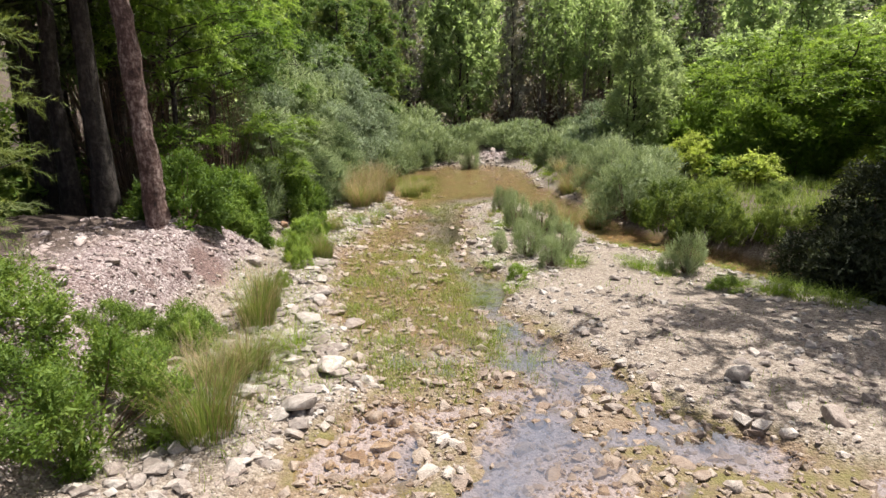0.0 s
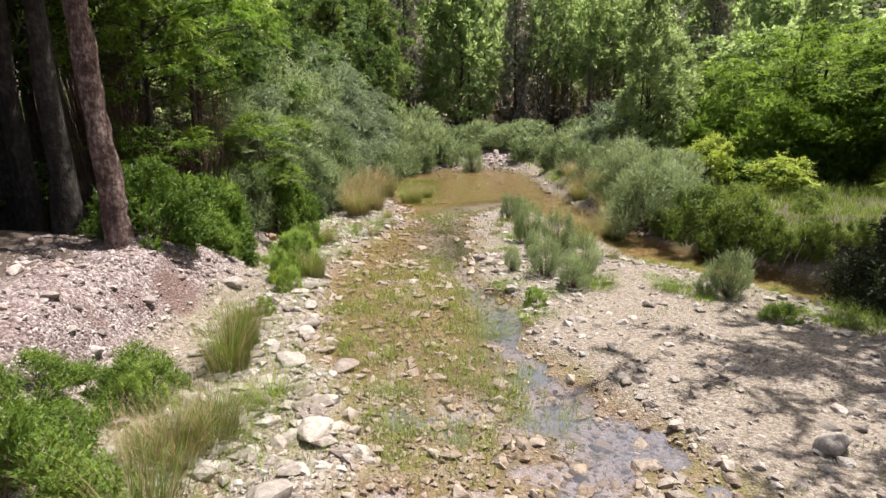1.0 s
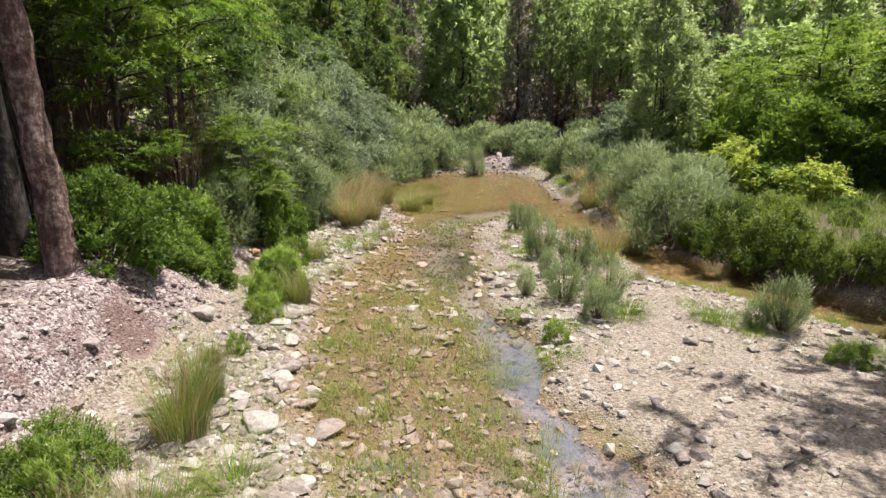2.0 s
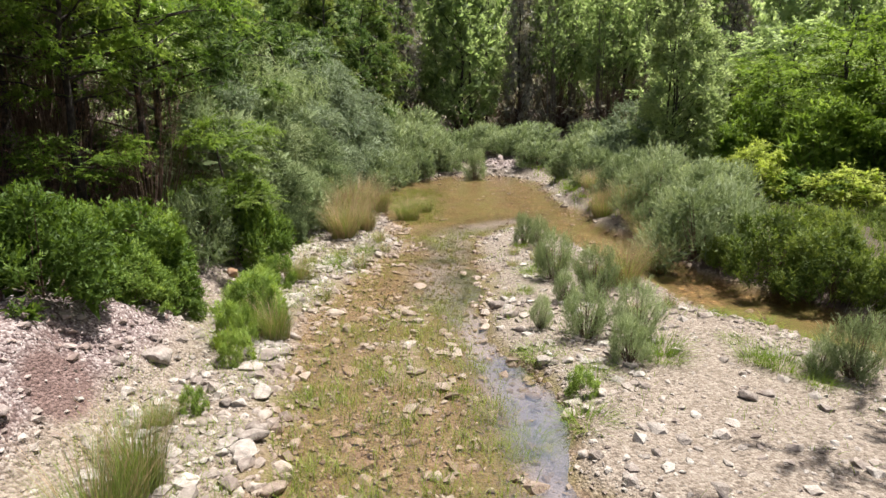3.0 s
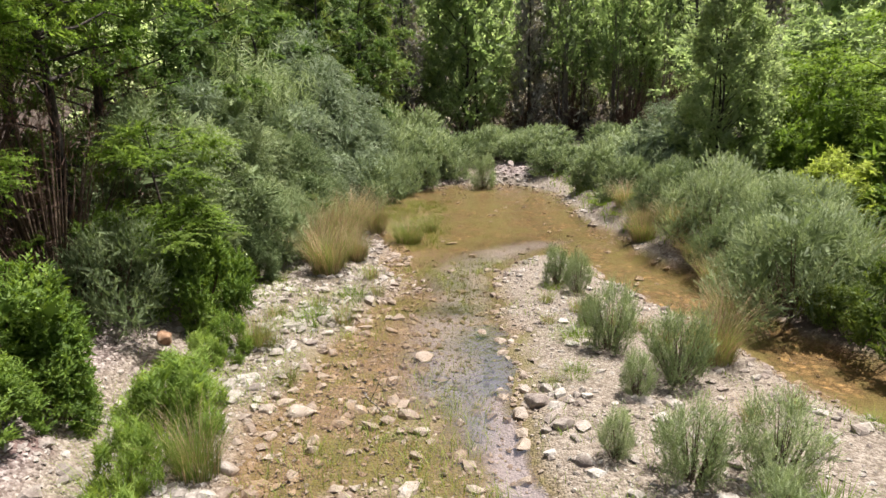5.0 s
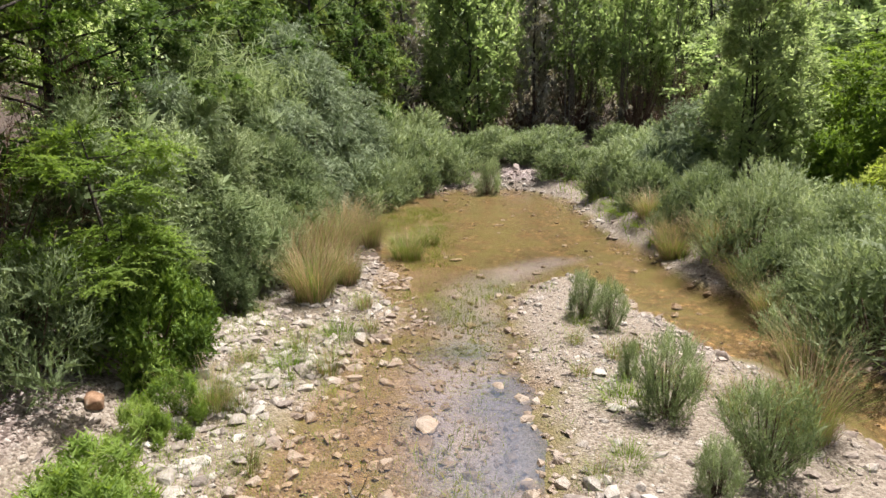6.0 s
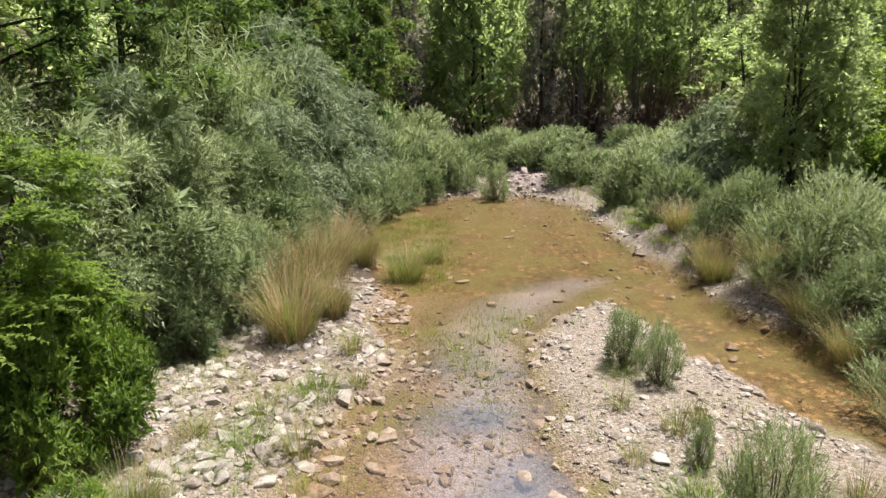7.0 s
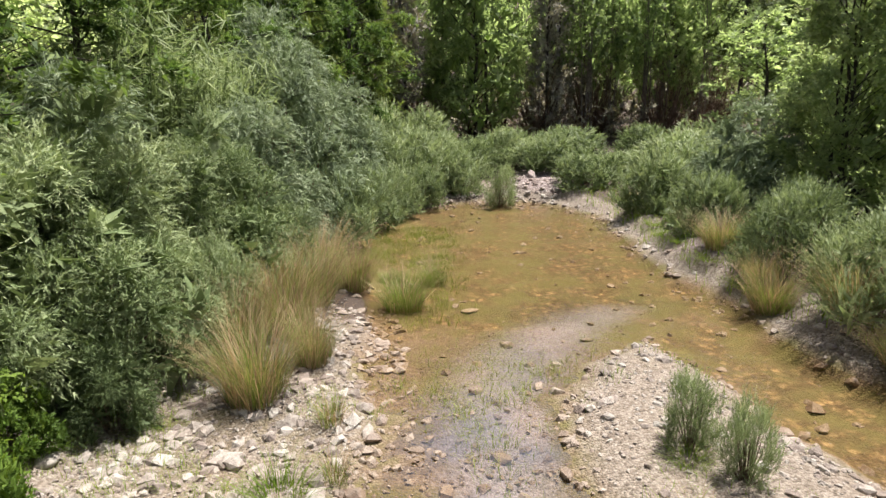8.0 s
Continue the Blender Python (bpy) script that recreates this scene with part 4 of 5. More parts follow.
young = [plant("robinia_sapling", "young robinia with yellow-green leaves on the grassy bank", "tree",
               tree_parts(seeded(90 + k), 1.9, 1.8, 0.025, LIME, DARK_BARK, limbs=12, start=0.3, per_limb=46, per=16, size=0.085, width=0.045, shoot=0.38, cluster=15, flat=0.9, angle=1.1, rise=0.2, top=0.95, split=True)) for k in range(2)]
set_out(young, [(9.7, 18.4, 0.8, 0.72), (8.3, 20.4, 0.8, 0.95), (12.5, 17.8, 0.72, 0.61), (9.0, 21.6, 0.64, 1.04), (13.4, 18.4, 0.72, 0.79)], "yellow-green robinia saplings")
spray = plant("robinia_sapling", "young robinia with layered bright-green sprays over the shrubs", "tree",
              tree_parts(seeded(95), 3.0, 2.3, 0.04, SUNNY, DARK_BARK, limbs=8, start=0.72, per_limb=90, per=28, size=0.05, width=0.023, shoot=0.38, flat=0.95, rise=0.12, angle=1.1, top=0.95, cluster=20, split=True))
spray.matrix_basis = at_ground(-4.6, 16.3)
for x, y, turn, w, t in [(-4.25, 15.9, 200, 0.85, 0.68), (-4.6, 15.2, 120, 0.6, 0.58)]:
    copy_thing(spray, at_ground(x, y, turn, w, t))
copy_thing(spray, at_ground(-6.0, 13.3, 80, 0.9, 0.85))

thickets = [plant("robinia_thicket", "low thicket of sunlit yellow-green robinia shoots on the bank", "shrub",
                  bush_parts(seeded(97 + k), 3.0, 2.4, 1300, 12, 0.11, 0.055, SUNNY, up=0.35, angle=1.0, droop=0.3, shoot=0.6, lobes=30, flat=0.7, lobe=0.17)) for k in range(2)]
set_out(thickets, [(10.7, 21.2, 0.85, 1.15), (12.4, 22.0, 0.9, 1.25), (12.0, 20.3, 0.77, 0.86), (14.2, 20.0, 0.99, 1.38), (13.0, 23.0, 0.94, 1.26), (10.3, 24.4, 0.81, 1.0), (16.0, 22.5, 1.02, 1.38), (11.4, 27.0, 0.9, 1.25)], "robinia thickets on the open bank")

# poplar beside the right channel
poplar = plant("poplar_tree", "dense young poplar with grey-green leaves above the willows", "tree",
               broad_tree_parts(seeded(101), 7.2, 2.7, 0.05, 0.05, POPLAR, DARK_BARK, 110, 3000, 10, 0.08, 0.05, 0.42, 0.5, 0.13, 3))
poplar.matrix_basis = at_ground(8.15, 25.6)
copy_thing(poplar, at_ground(9.6, 27.2, 140, 1.0, 0.8))

# far woodland
forest = [plant("woodland_tree", "tall slender woodland tree with a dark trunk and grey-green crown", "tree",
                tree_parts(seeded(110 + k), 13.0, 7.0, 0.14, FOREST, DARK_BARK, limbs=34, start=0.12, per_limb=34, per=6, size=0.29, width=0.17, shoot=0.8, rise=0.8, flat=0.3, cluster=9)) for k in range(4)]
pines = [plant("pine_tree", "tall dark pine with a bare lower trunk in the wood", "tree",
               tree_parts(seeded(120 + k), 13.0, 4.6, 0.17, NEEDLE, DARK_BARK, limbs=30, start=0.3, per_limb=18, per=9, size=0.36, width=0.08, shoot=0.7, rise=0.3, profile=0.6, flat=0.0, lean=0.01)) for k in range(3)]
thin = [plant("woodland_tree", "far slender tree with a dark trunk on the wooded slope", "tree",
              tree_parts(seeded(116 + k), 13.0, 6.2, 0.15, SHADED_SLOPE, DARK_BARK, limbs=28, start=0.15, per_limb=22, per=5, size=0.5, width=0.32, shoot=1.0, rise=0.8, flat=0.3, cluster=8)) for k in range(3)]
rng = seeded(5)
wood_rows, slope_rows = [], []
for yy, count, half, tall in [(47, 8, 26, 0.74), (53, 14, 34, 0.74), (58, 15, 40, 0.76), (64, 15, 44, 0.78), (70, 16, 48, 0.80), (78, 16, 54, 0.74)]:
    for k in range(count):
        x, y = -half + 2 * half * (k + 0.2 + 0.6 * rng.rand()) / count + 2, yy + 4 * (rng.rand() - 0.5)
        if yy < 67 and -8 < x < 20:
            continue
        (wood_rows if yy < 56 else slope_rows).append((x, y, 0.68 + 0.27 * rng.rand(), tall * (0.66 + 0.18 * rng.rand())))
for x, y in [(16, 33), (20, 28), (21, 36), (13, 38), (19, 22), (25, 30), (-9, 34), (-12, 28), (-7.5, 39), (-12, 39), (-14, 33), (-5, 46), (24, 22), (17, 40), (-17, 28)]:
    wood_rows.append((x, y, 0.72, 0.5))
set_out(forest, [r for i, r in enumerate(wood_rows) if i % 4 != 2], "trees of the far wood")
set_out(thin, slope_rows, "trees of the wooded slope")
pine_rows = [r for i, r in enumerate(wood_rows) if i % 4 == 2] + [(15.2, 45.0, 0.8, 0.95), (-9.6, 15.5, 0.9, 0.9), (-10.6, 12.0, 0.9, 0.9), (-12.5, 18.0, 1, 1), (-9.6, 19.5, 0.9, 0.9), (-11.5, 23.0, 1, 1), (-14, 14, 1, 1), (-9.2, 10.2, 0.8, 0.8), (-12.0, 9.0, 1, 1), (-15.0, 22.0, 1, 1), (-8.6, 13.4, 0.8, 0.8), (-10.0, 9.2, 0.9, 0.8), (-13.0, 12.0, 1, 0.9), (-8.2, 17.8, 0.9, 0.9)]
set_out(pines, pine_rows, "dark pines of the wood")

broad = [plant("woodland_tree", "tall broad tree with heaped grey-green foliage at the wood's edge", "tree",
               broad_tree_parts(seeded(310 + k), 12.5, 6.0, 0.15, 0.14, FOREST, DARK_BARK, 60, 900, 8, 0.27, 0.15, 0.7)) for k in range(3)]
set_out(broad, [(1.3, 48.0, 0.95, 1.05), (-9.5, 45.0, 0.9, 0.95), (13.5, 51.0, 0.85, 1.0), (-0.6, 50.5, 0.76, 1.16), (19.0, 45.0, 0.81, 0.9), (16.2, 52.0, 0.68, 1.0), (3.4, 51.5, 0.66, 1.16), (23.5, 40.0, 0.81, 0.85), (18.0, 36.0, 0.68, 0.85), (-13.0, 42.0, 0.85, 0.95), (11.2, 56.0, 0.72, 0.95)], "broad trees of the far wood")
bare_below = [plant("woodland_tree", "slender tree with many thin bare stems below a pale crown", "tree",
                    broad_tree_parts(seeded(320 + k), 11.5, 4.4, 0.07, 0.36, FOREST, GREY_WOOD, 34, 380, 8, 0.27, 0.15, 0.7, 0.6, 0.18, 5, False)) for k in range(2)]
set_out(bare_below, [(7.9, 48.5, 0.85, 1.0), (9.6, 50.0, 0.9, 1.02), (11.2, 48.0, 0.77, 0.95), (12.9, 49.5, 0.81, 1.0), (14.6, 48.0, 0.68, 0.9), (6.6, 52.5, 0.72, 1.07), (10.4, 53.0, 0.77, 1.1)], "slender stems of the far wood")
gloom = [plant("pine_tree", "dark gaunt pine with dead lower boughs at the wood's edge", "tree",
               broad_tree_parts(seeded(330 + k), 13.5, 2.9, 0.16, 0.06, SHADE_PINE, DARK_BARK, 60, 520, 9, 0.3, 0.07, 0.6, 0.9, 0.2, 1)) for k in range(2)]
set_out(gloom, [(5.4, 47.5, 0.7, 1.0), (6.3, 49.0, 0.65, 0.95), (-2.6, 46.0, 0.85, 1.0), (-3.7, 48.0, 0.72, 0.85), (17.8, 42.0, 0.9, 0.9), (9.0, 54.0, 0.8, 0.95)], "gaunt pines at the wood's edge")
dull = [plant("pine_tree", "full dull-green pine rising behind the willows", "tree",
              broad_tree_parts(seeded(340), 9.5, 4.2, 0.16, 0.08, DULL_PINE, DARK_BARK, 70, 1100, 10, 0.2, 0.06, 0.5, 0.7, 0.15, 1))]
set_out(dull, [(-6.8, 38.0, 1.0, 1.0), (-4.4, 44.0, 0.85, 0.95), (-10.4, 36.0, 1.0, 1.0)], "dull-green pines behind the willows")

# woods that close the valley on its slopes
wr_ = seeded(6)
fx, fy = -140 + 280 * wr_.rand(20000), 20 + 130 * wr_.rand(20000)
ok = (fy > 72) | (np.abs(fx - 2) > 30 + 0.45 * fy)
fx, fy = fx[ok], fy[ok]
fz = terrain(fx, fy) + (4.0 + 8.0 * wave(fx, fy, 5.0, 30)) * np.sqrt(wr_.rand(len(fx)))
fl = leaves(wr_, np.stack([fx, fy, fz], -1), unit(wr_.normal(size=(len(fx), 3)) + np.array([0, 0, 0.6])), 1.5, 3, 1.1, 0.7, 0.8)
tagged(new("far_woods", leaf_mesh("far_woods", fl, SHADED_SLOPE)), "unbroken woods on the slopes of the valley", "woods", kind="stuff")

ux, uy = -30 + 65 * wr_.rand(8000), 46 + 26 * wr_.rand(8000)
uz = terrain(ux, uy) + 2.6 * wr_.rand(8000) * (0.3 + wave(ux, uy, 3.0, 33))
ul = leaves(wr_, np.stack([ux, uy, uz], -1), unit(wr_.normal(size=(8000, 3)) + np.array([0, 0, 0.6])), 0.9, 6, 0.34, 0.12, 0.8)
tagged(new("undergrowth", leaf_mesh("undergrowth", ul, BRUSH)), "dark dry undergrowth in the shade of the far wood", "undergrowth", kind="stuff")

scar = tagged(new("earth_bank", mesh_from("earth_bank", *boulder_shape(290), SCAR, True)), "bare pinkish earth bank showing between the far trees", "earth bank")
scar.matrix_basis = pose(-5.0, 50.5, height(-5.0, 50.5) + 1.6, 0, 12, 30) @ Matrix.Diagonal((4.2, 4.2, 8.6, 1))

# the leaning pine on the scree bank
trunk_path = [(0.03, 0, -0.3), (0.0, 0, 0.0), (-0.03, 0, 1.0), (-0.12, 0, 2.4), (-0.19, 0, 3.7), (-0.3, 0.1, 6.0), (-0.35, 0.2, 9.0)]
pr = seeded(130)
lp = tree_parts(pr, 10.0, 5.0, 0.16, NEEDLE, BARK, limbs=14, start=0.58, per_limb=22, per=12, size=0.13, width=0.012, shoot=0.5, rise=0.2, flat=0.0, lean=0.0)
knots = np.linspace(0, 1, 40)
spine = [np.interp(knots, np.linspace(0, 1, len(trunk_path)), [p[c] for p in trunk_path]) for c in range(3)]
girth = np.interp(knots, np.linspace(0, 1, 7), [0.25, 0.2, 0.172, 0.163, 0.153, 0.11, 0.05]) * (1 + 0.045 * pr.normal(size=40))
lp[0] = ("trunk", tubes_mesh("trunk", [tube(np.stack(spine, -1) + pr.normal(size=(40, 3)) * np.array([0.012, 0.012, 0]), girth, 12)], BARK))
leaning_pine = plant("pine_tree", "leaning pine trunk with flaking reddish-grey bark on the scree", "tree", lp)
leaning_pine.matrix_basis = pose(-4.86, 9.95, height(-4.86, 9.95) - 0.02)

# dark pines that stand close together behind it
stand = [plant("pine_tree", "tall dark pine with a bare straight trunk in deep shade", "tree",
               tree_parts(seeded(133 + k), 12.0, 5.6, 0.21, NEEDLE, DARK_BARK, limbs=26, start=0.46, per_limb=26, per=12, size=0.3, width=0.07, shoot=0.7, rise=0.3, profile=0.6, flat=0.0, lean=0.012)) for k in range(2)]
set_out(stand, [(-8.6, 12.9, 1.0, 1.0), (-7.75, 12.3, 0.9, 1.0), (-7.6, 13.2, 1.1, 0.95), (-8.1, 15.2, 0.9, 1.0), (-6.7, 11.7, 1.0, 0.9)], "dark pines behind the scree")

# young pine close to the walk
sapling = plant("young_pine", "young pine with soft grey-green needles on the bank", "tree",
                tree_parts(seeded(140), 4.0, 2.4, 0.06, YOUNG_NEEDLE, DARK_BARK, limbs=30, start=0.08, per_limb=46, per=44, size=0.085, width=0.006, shoot=0.36, rise=0.3, flat=0.5, cluster=9))
sapling.matrix_basis = at_ground(-4.5, 4.9, 40, 0.85, 1.0)

# giant cane behind the willows
def cane_parts(rng, n, h, r):
    ts, P, D = [], [], []
    for k in range(n):
        a, q = rng.rand() * 6.28, r * math.sqrt(rng.rand())
        b = np.array([math.cos(a) * q, math.sin(a) * q, -0.1])
        l = h * (0.7 + 0.35 * rng.rand())
        o = np.array([math.cos(a), math.sin(a), 0]) * l * 0.16 * rng.rand() + np.array([0.12 * l * rng.rand(), 0, 0])
        s = np.linspace(0, 1, 6)[:, None]
        path = b + o * s * s + np.array([0, 0, 1]) * l * (s - 0.04 * s ** 3)
        ts.append(tube(path, np.linspace(0.013, 0.004, 6), 4))
        u = 0.25 + 0.75 * rng.rand(28)
        P.append(np.stack([np.interp(u, s[:, 0], path[:, c]) for c in range(3)], -1))
        d = rng.normal(size=(28, 3))
        d[:, 2] = 0.7
        D.append(unit(d))
    v = leaves(rng, np.concatenate(P), np.concatenate(D), 0.12, 2, 0.36, 0.026, 0.5, 0.9)
    return [("cane_stand", tubes_mesh("cane_stand", ts, CANE)), ("foliage", leaf_mesh("foliage", v, CANE))]


canes = [plant("cane_clump", "tall pale-green giant cane clump behind the willows", "cane", cane_parts(seeded(150 + k), 80, 4.4, 0.9)) for k in range(2)]
for clump in canes:
    tagged(clump.children[0], kind="stuff")
set_out(canes, [(-5.7, 26.2, 1.0, 0.95), (-6.6, 28.0, 1.1, 1.1), (-5.6, 29.0, 1.0, 1.04), (-6.9, 25.4, 1.21, 1.16)], "giant cane clumps")

# ---- rushes and grass ----
def rush_parts(seed, h, r, green, dry, spread=0.5, wide=1.0):
    return [("green_tussock", blades_mesh("green_tussock", blades(seeded(seed), int(green * 1.2), h * 0.8, r, spread * 0.85, 0.008 * wide, 0.25), RUSH)),
            ("dry_tussock", blades_mesh("dry_tussock", blades(seeded(seed + 500), int(dry * 1.2), h, r * 1.05, spread, 0.010 * wide, 0.28), DRY_RUSH))]


rushes = [plant("rush_tuft", "arching green and straw-coloured rush tuft among the cobbles", "rush", rush_parts(160 + k, 0.98, 0.26, 720, 170)) for k in range(3)]
set_out(rushes, [(-2.17, 4.95, 1.0, 1.05), (-1.25, 22.4, 1.2, 0.89), (-0.75, 23.9, 0.81, 0.7), (-1.6, 24.2, 0.7, 0.36), (-3.0, 9.6, 0.42, 0.36), (-2.5, 12.0, 0.7, 0.73), (-2.9, 14.9, 0.72, 0.6), (-2.62, 7.9, 0.85, 1.05), (-2.68, 8.55, 0.75, 1.0), (-2.28, 6.42, 0.85, 0.75), (-2.73, 6.17, 0.6, 0.6)], "rush tufts")
dry = [plant("rush_tuft", "tall rusty straw-coloured rush tuft beside the stream", "rush", rush_parts(170 + k, 1.35, 0.32, 620, 460, 0.6, 1.3)) for k in range(2)]
sparse = [plant("rush_tuft", "small sparse olive rush tuft in the cobbles", "rush", rush_parts(190 + k, 0.5, 0.13, 130, 60)) for k in range(2)]
set_out(sparse, [(-1.85, 15.9, 1.0, 1.0), (-2.35, 16.5, 1.0, 0.8), (-2.6, 14.9, 0.8, 0.7), (-2.2, 13.9, 0.8, 0.64), (-1.7, 18.2, 1.0, 0.9), (-2.95, 16.2, 0.9, 0.64), (1.2, 15.6, 0.7, 0.6), (1.35, 16.6, 0.8, 0.64), (2.7, 12.7, 0.8, 0.7), (0.9, 13.6, 0.7, 0.48), (-1.5, 17.3, 0.8, 0.8), (0.35, 9.9, 0.8, 0.56), (3.3, 13.0, 0.8, 0.7), (1.75, 16.1, 0.9, 1.0), (2.1, 15.3, 0.9, 1.1), (2.05, 16.3, 0.7, 0.8), (2.55, 14.6, 1.0, 1.0), (2.8, 15.0, 0.9, 0.9), (2.45, 15.25, 0.8, 0.7), (2.95, 14.55, 1.0, 0.9), (3.15, 14.9, 0.8, 0.8)], "sparse rush tufts")
set_out(dry, [(-2.62, 18.75, 0.9, 0.9), (-2.2, 19.75, 0.65, 0.7), (-2.75, 20.75, 0.9, 0.9), (-2.8, 22.2, 1.1, 1.0), (-3.0, 24.0, 1.1, 1.0), (-3.15, 19.75, 0.8, 1.0), (-2.2, 23.2, 0.8, 0.8), (-3.2, 21.6, 1.1, 1.1), (5.0, 20.4, 0.9, 0.7), (4.15, 16.0, 0.7, 0.7), (4.6, 21.6, 0.8, 0.7), (3.0, 14.2, 0.7, 0.7), (5.0, 24.2, 0.9, 0.7), (4.95, 19.2, 0.8, 0.6), (4.75, 18.0, 0.7, 0.55), (4.85, 22.4, 0.7, 0.6), (-2.45, 6.1, 0.55, 0.42)], "rusty rush tufts")
greens = [plant("grass_tuft", "small bright-green grass tuft between the stones", "grass",
                [("blade_mass", blades_mesh("blade_mass", blades(seeded(180 + k), 260, 0.36, 0.17, 0.85, 0.009, 0.35), GRASS))]) for k in range(3)]
set_out(greens, [(-2.95, 12.4, 1.6, 1.9), (-3.0, 11.6, 1.2, 1.5), (-3.05, 12.9, 1.3, 1.6), (2.6, 11.3, 1.2, 0.91), (2.5, 11.0, 1.08, 0.72), (1.55, 10.6, 0.78, 0.58), (1.2, 9.6, 1.08, 0.68), (3.9, 12.6, 0.72, 0.45), (3.6, 11.6, 0.68, 0.43), (1.5, 14.9, 1.2, 0.8), (1.6, 17.4, 0.81, 0.63), (1.2, 13.8, 0.78, 0.67), (-2.3, 15.8, 1.2, 0.91), (-2.0, 6.3, 0.9, 0.72), (-1.85, 7.09, 1.2, 0.9), (3.8, 10.8, 1.2, 0.9), (3.6, 10.95, 1.0, 0.8), (3.95, 10.3, 0.8, 0.6), (-2.2, 6.9, 1.07, 0.86), (-1.9, 17.0, 1.2, 1.03), (4.8, 9.6, 1.08, 0.72), (5.4, 9.2, 1.27, 0.86), (1.0, 11.2, 1.08, 0.57), (0.6, 9.4, 0.9, 0.72), (4.25, 12.7, 0.78, 0.38), (4.45, 12.3, 1.08, 0.51), (4.95, 11.4, 0.81, 0.41), (5.3, 10.8, 0.88, 0.48), (5.8, 10.1, 1.2, 0.91), (4.7, 11.8, 0.72, 0.36), (4.65, 26.4, 1.27, 0.58), (4.6, 25.2, 1.44, 0.57), (4.6, 23.8, 1.26, 0.54), (4.65, 22.6, 1.17, 0.48), (4.9, 27.6, 1.56, 0.68), (4.85, 21.6, 1.08, 0.45), (5.6, 8.8, 1.2, 0.9), (5.2, 9.1, 1.0, 0.8), (6.0, 8.5, 1.3, 1.0), (5.75, 9.3, 1.1, 0.9), (5.0, 9.6, 0.9, 0.7), (6.2, 9.0, 1.2, 0.9)], "green grass tufts")


# grass of the banks, and thin grass that grows in the shallows
def lawn(name, label, mat, n, h, width, x0, x1, y0, y1, keep, seed, spread=0.5):
    r = seeded(seed)
    x, y = scatter(r, n, x0, x1, y0, y1, keep)
    v = blades(r, len(x), h, 0, spread, width, 0.3, np.stack([x, y, terrain(x, y) - 0.02], -1))
    return tagged(new(name, blades_mesh(name, v, mat)), label, "grass", kind="stuff")


def scatter(rng, n, x0, x1, y0, y1, keep):
    x, y = x0 + (x1 - x0) * rng.rand(n), y0 + (y1 - y0) * rng.rand(n)
    k = rng.rand(n) < keep(x, y)
    return x[k], y[k]


def right_bank(x, y):
    d = x - water_right(y)
    return ease(0.35, 0.7, d) * (0.35 + 0.85 * (1 - ease(1.4, 2.6, d)) * ease(15, 18, y) + 1.1 * (1 - ease(17, 19, y)) * ease(1.2, 2.2, d)) * (0.35 + 0.65 * ease(0.3, 0.6, wave(x, y, 0.8, 20)))


def left_bank(x, y):
    return ease(-1.1, -0.2, bank_left(y) - x) * ease(18, 21, y) * (0.3 + 0.8 * wave(x, y, 0.7, 21))


def shallows(x, y):
    inside = ease(0.0, 0.4, x - water_left(y)) * ease(0.0, 0.5, bar_left(y) - x) * (1 - ease(19, 21, y)) * ease(5.5, 7.0, y) * (0.45 + 0.55 * (1 - ease(10, 12, y)))
    inside = np.maximum(inside, 0.7 * ease(20, 23, y) * ease(0.2, 0.5, x - water_left(y)) * (1 - ease(-0.9, 0.2, x)))
    return inside * np.maximum(ease(0.18, 0.5, wave(x, y, 1.3, 22)), 1.4 * (1 - ease(11, 13, y)) * (1 - ease(0.0, 0.7, x - 0.2 * (y - 8)))) * (0.2 + 0.8 * ease(0.35, 0.7, wave(x, y, 0.3, 23)))


def bar_weeds(x, y):
    return ease(0.0, 0.4, x - bar_left(y)) * ease(0.0, 0.3, bar_right(y) - x) * ease(0.48, 0.68, wave(x, y, 0.5, 24)) * (0.25 + 0.75 * ease(9, 12, y))


lawn("bank_grass", "long green and straw grass on the far bank", GRASS, 27000, 0.34, 0.02, 4.0, 12.0, 8.0, 38.0, right_bank, 61)
def meadow(x, y):
    return ease(0.15, 0.5, x - water_right(y)) * (1 - ease(19, 21, y)) * ease(9.8, 10.8, y) * (0.45 + 0.55 * ease(0.3, 0.65, wave(x, y, 0.9, 27)))


lawn("bank_meadow", "tall pale-green grass and weeds on top of the cut bank", RUSH, 22000, 0.42, 0.02, 5.0, 14.0, 9.5, 21.0, meadow, 66, 0.6)
lawn("bank_grass", "rough grass between the willows", RUSH, 11000, 0.4, 0.011, -5.0, 1.0, 16.0, 37.0, left_bank, 62)
lawn("stream_grass", "thin olive grass growing in the shallow stream", WET_GRASS, 185000, 0.19, 0.0115, -3.2, 2.2, 5.0, 30.0, shallows, 63, 0.8)
def margin_weeds(x, y):
    return ease(-0.7, -0.2, x - bank_left(y)) * ease(-0.4, 0.2, water_left(y) - x) * ease(0.42, 0.62, wave(x, y, 0.5, 26)) * 0.9


lawn("margin_grass", "short green weeds among the cobbles of the margin", GRASS, 34000, 0.17, 0.009, -4.6, -0.8, 4.0, 19.0, margin_weeds, 65, 0.9)
lawn("bar_grass", "sparse green weeds on the gravel bar", GRASS, 34000, 0.15, 0.009, 0.3, 8.0, 4.0, 20.0, bar_weeds, 64, 0.9)


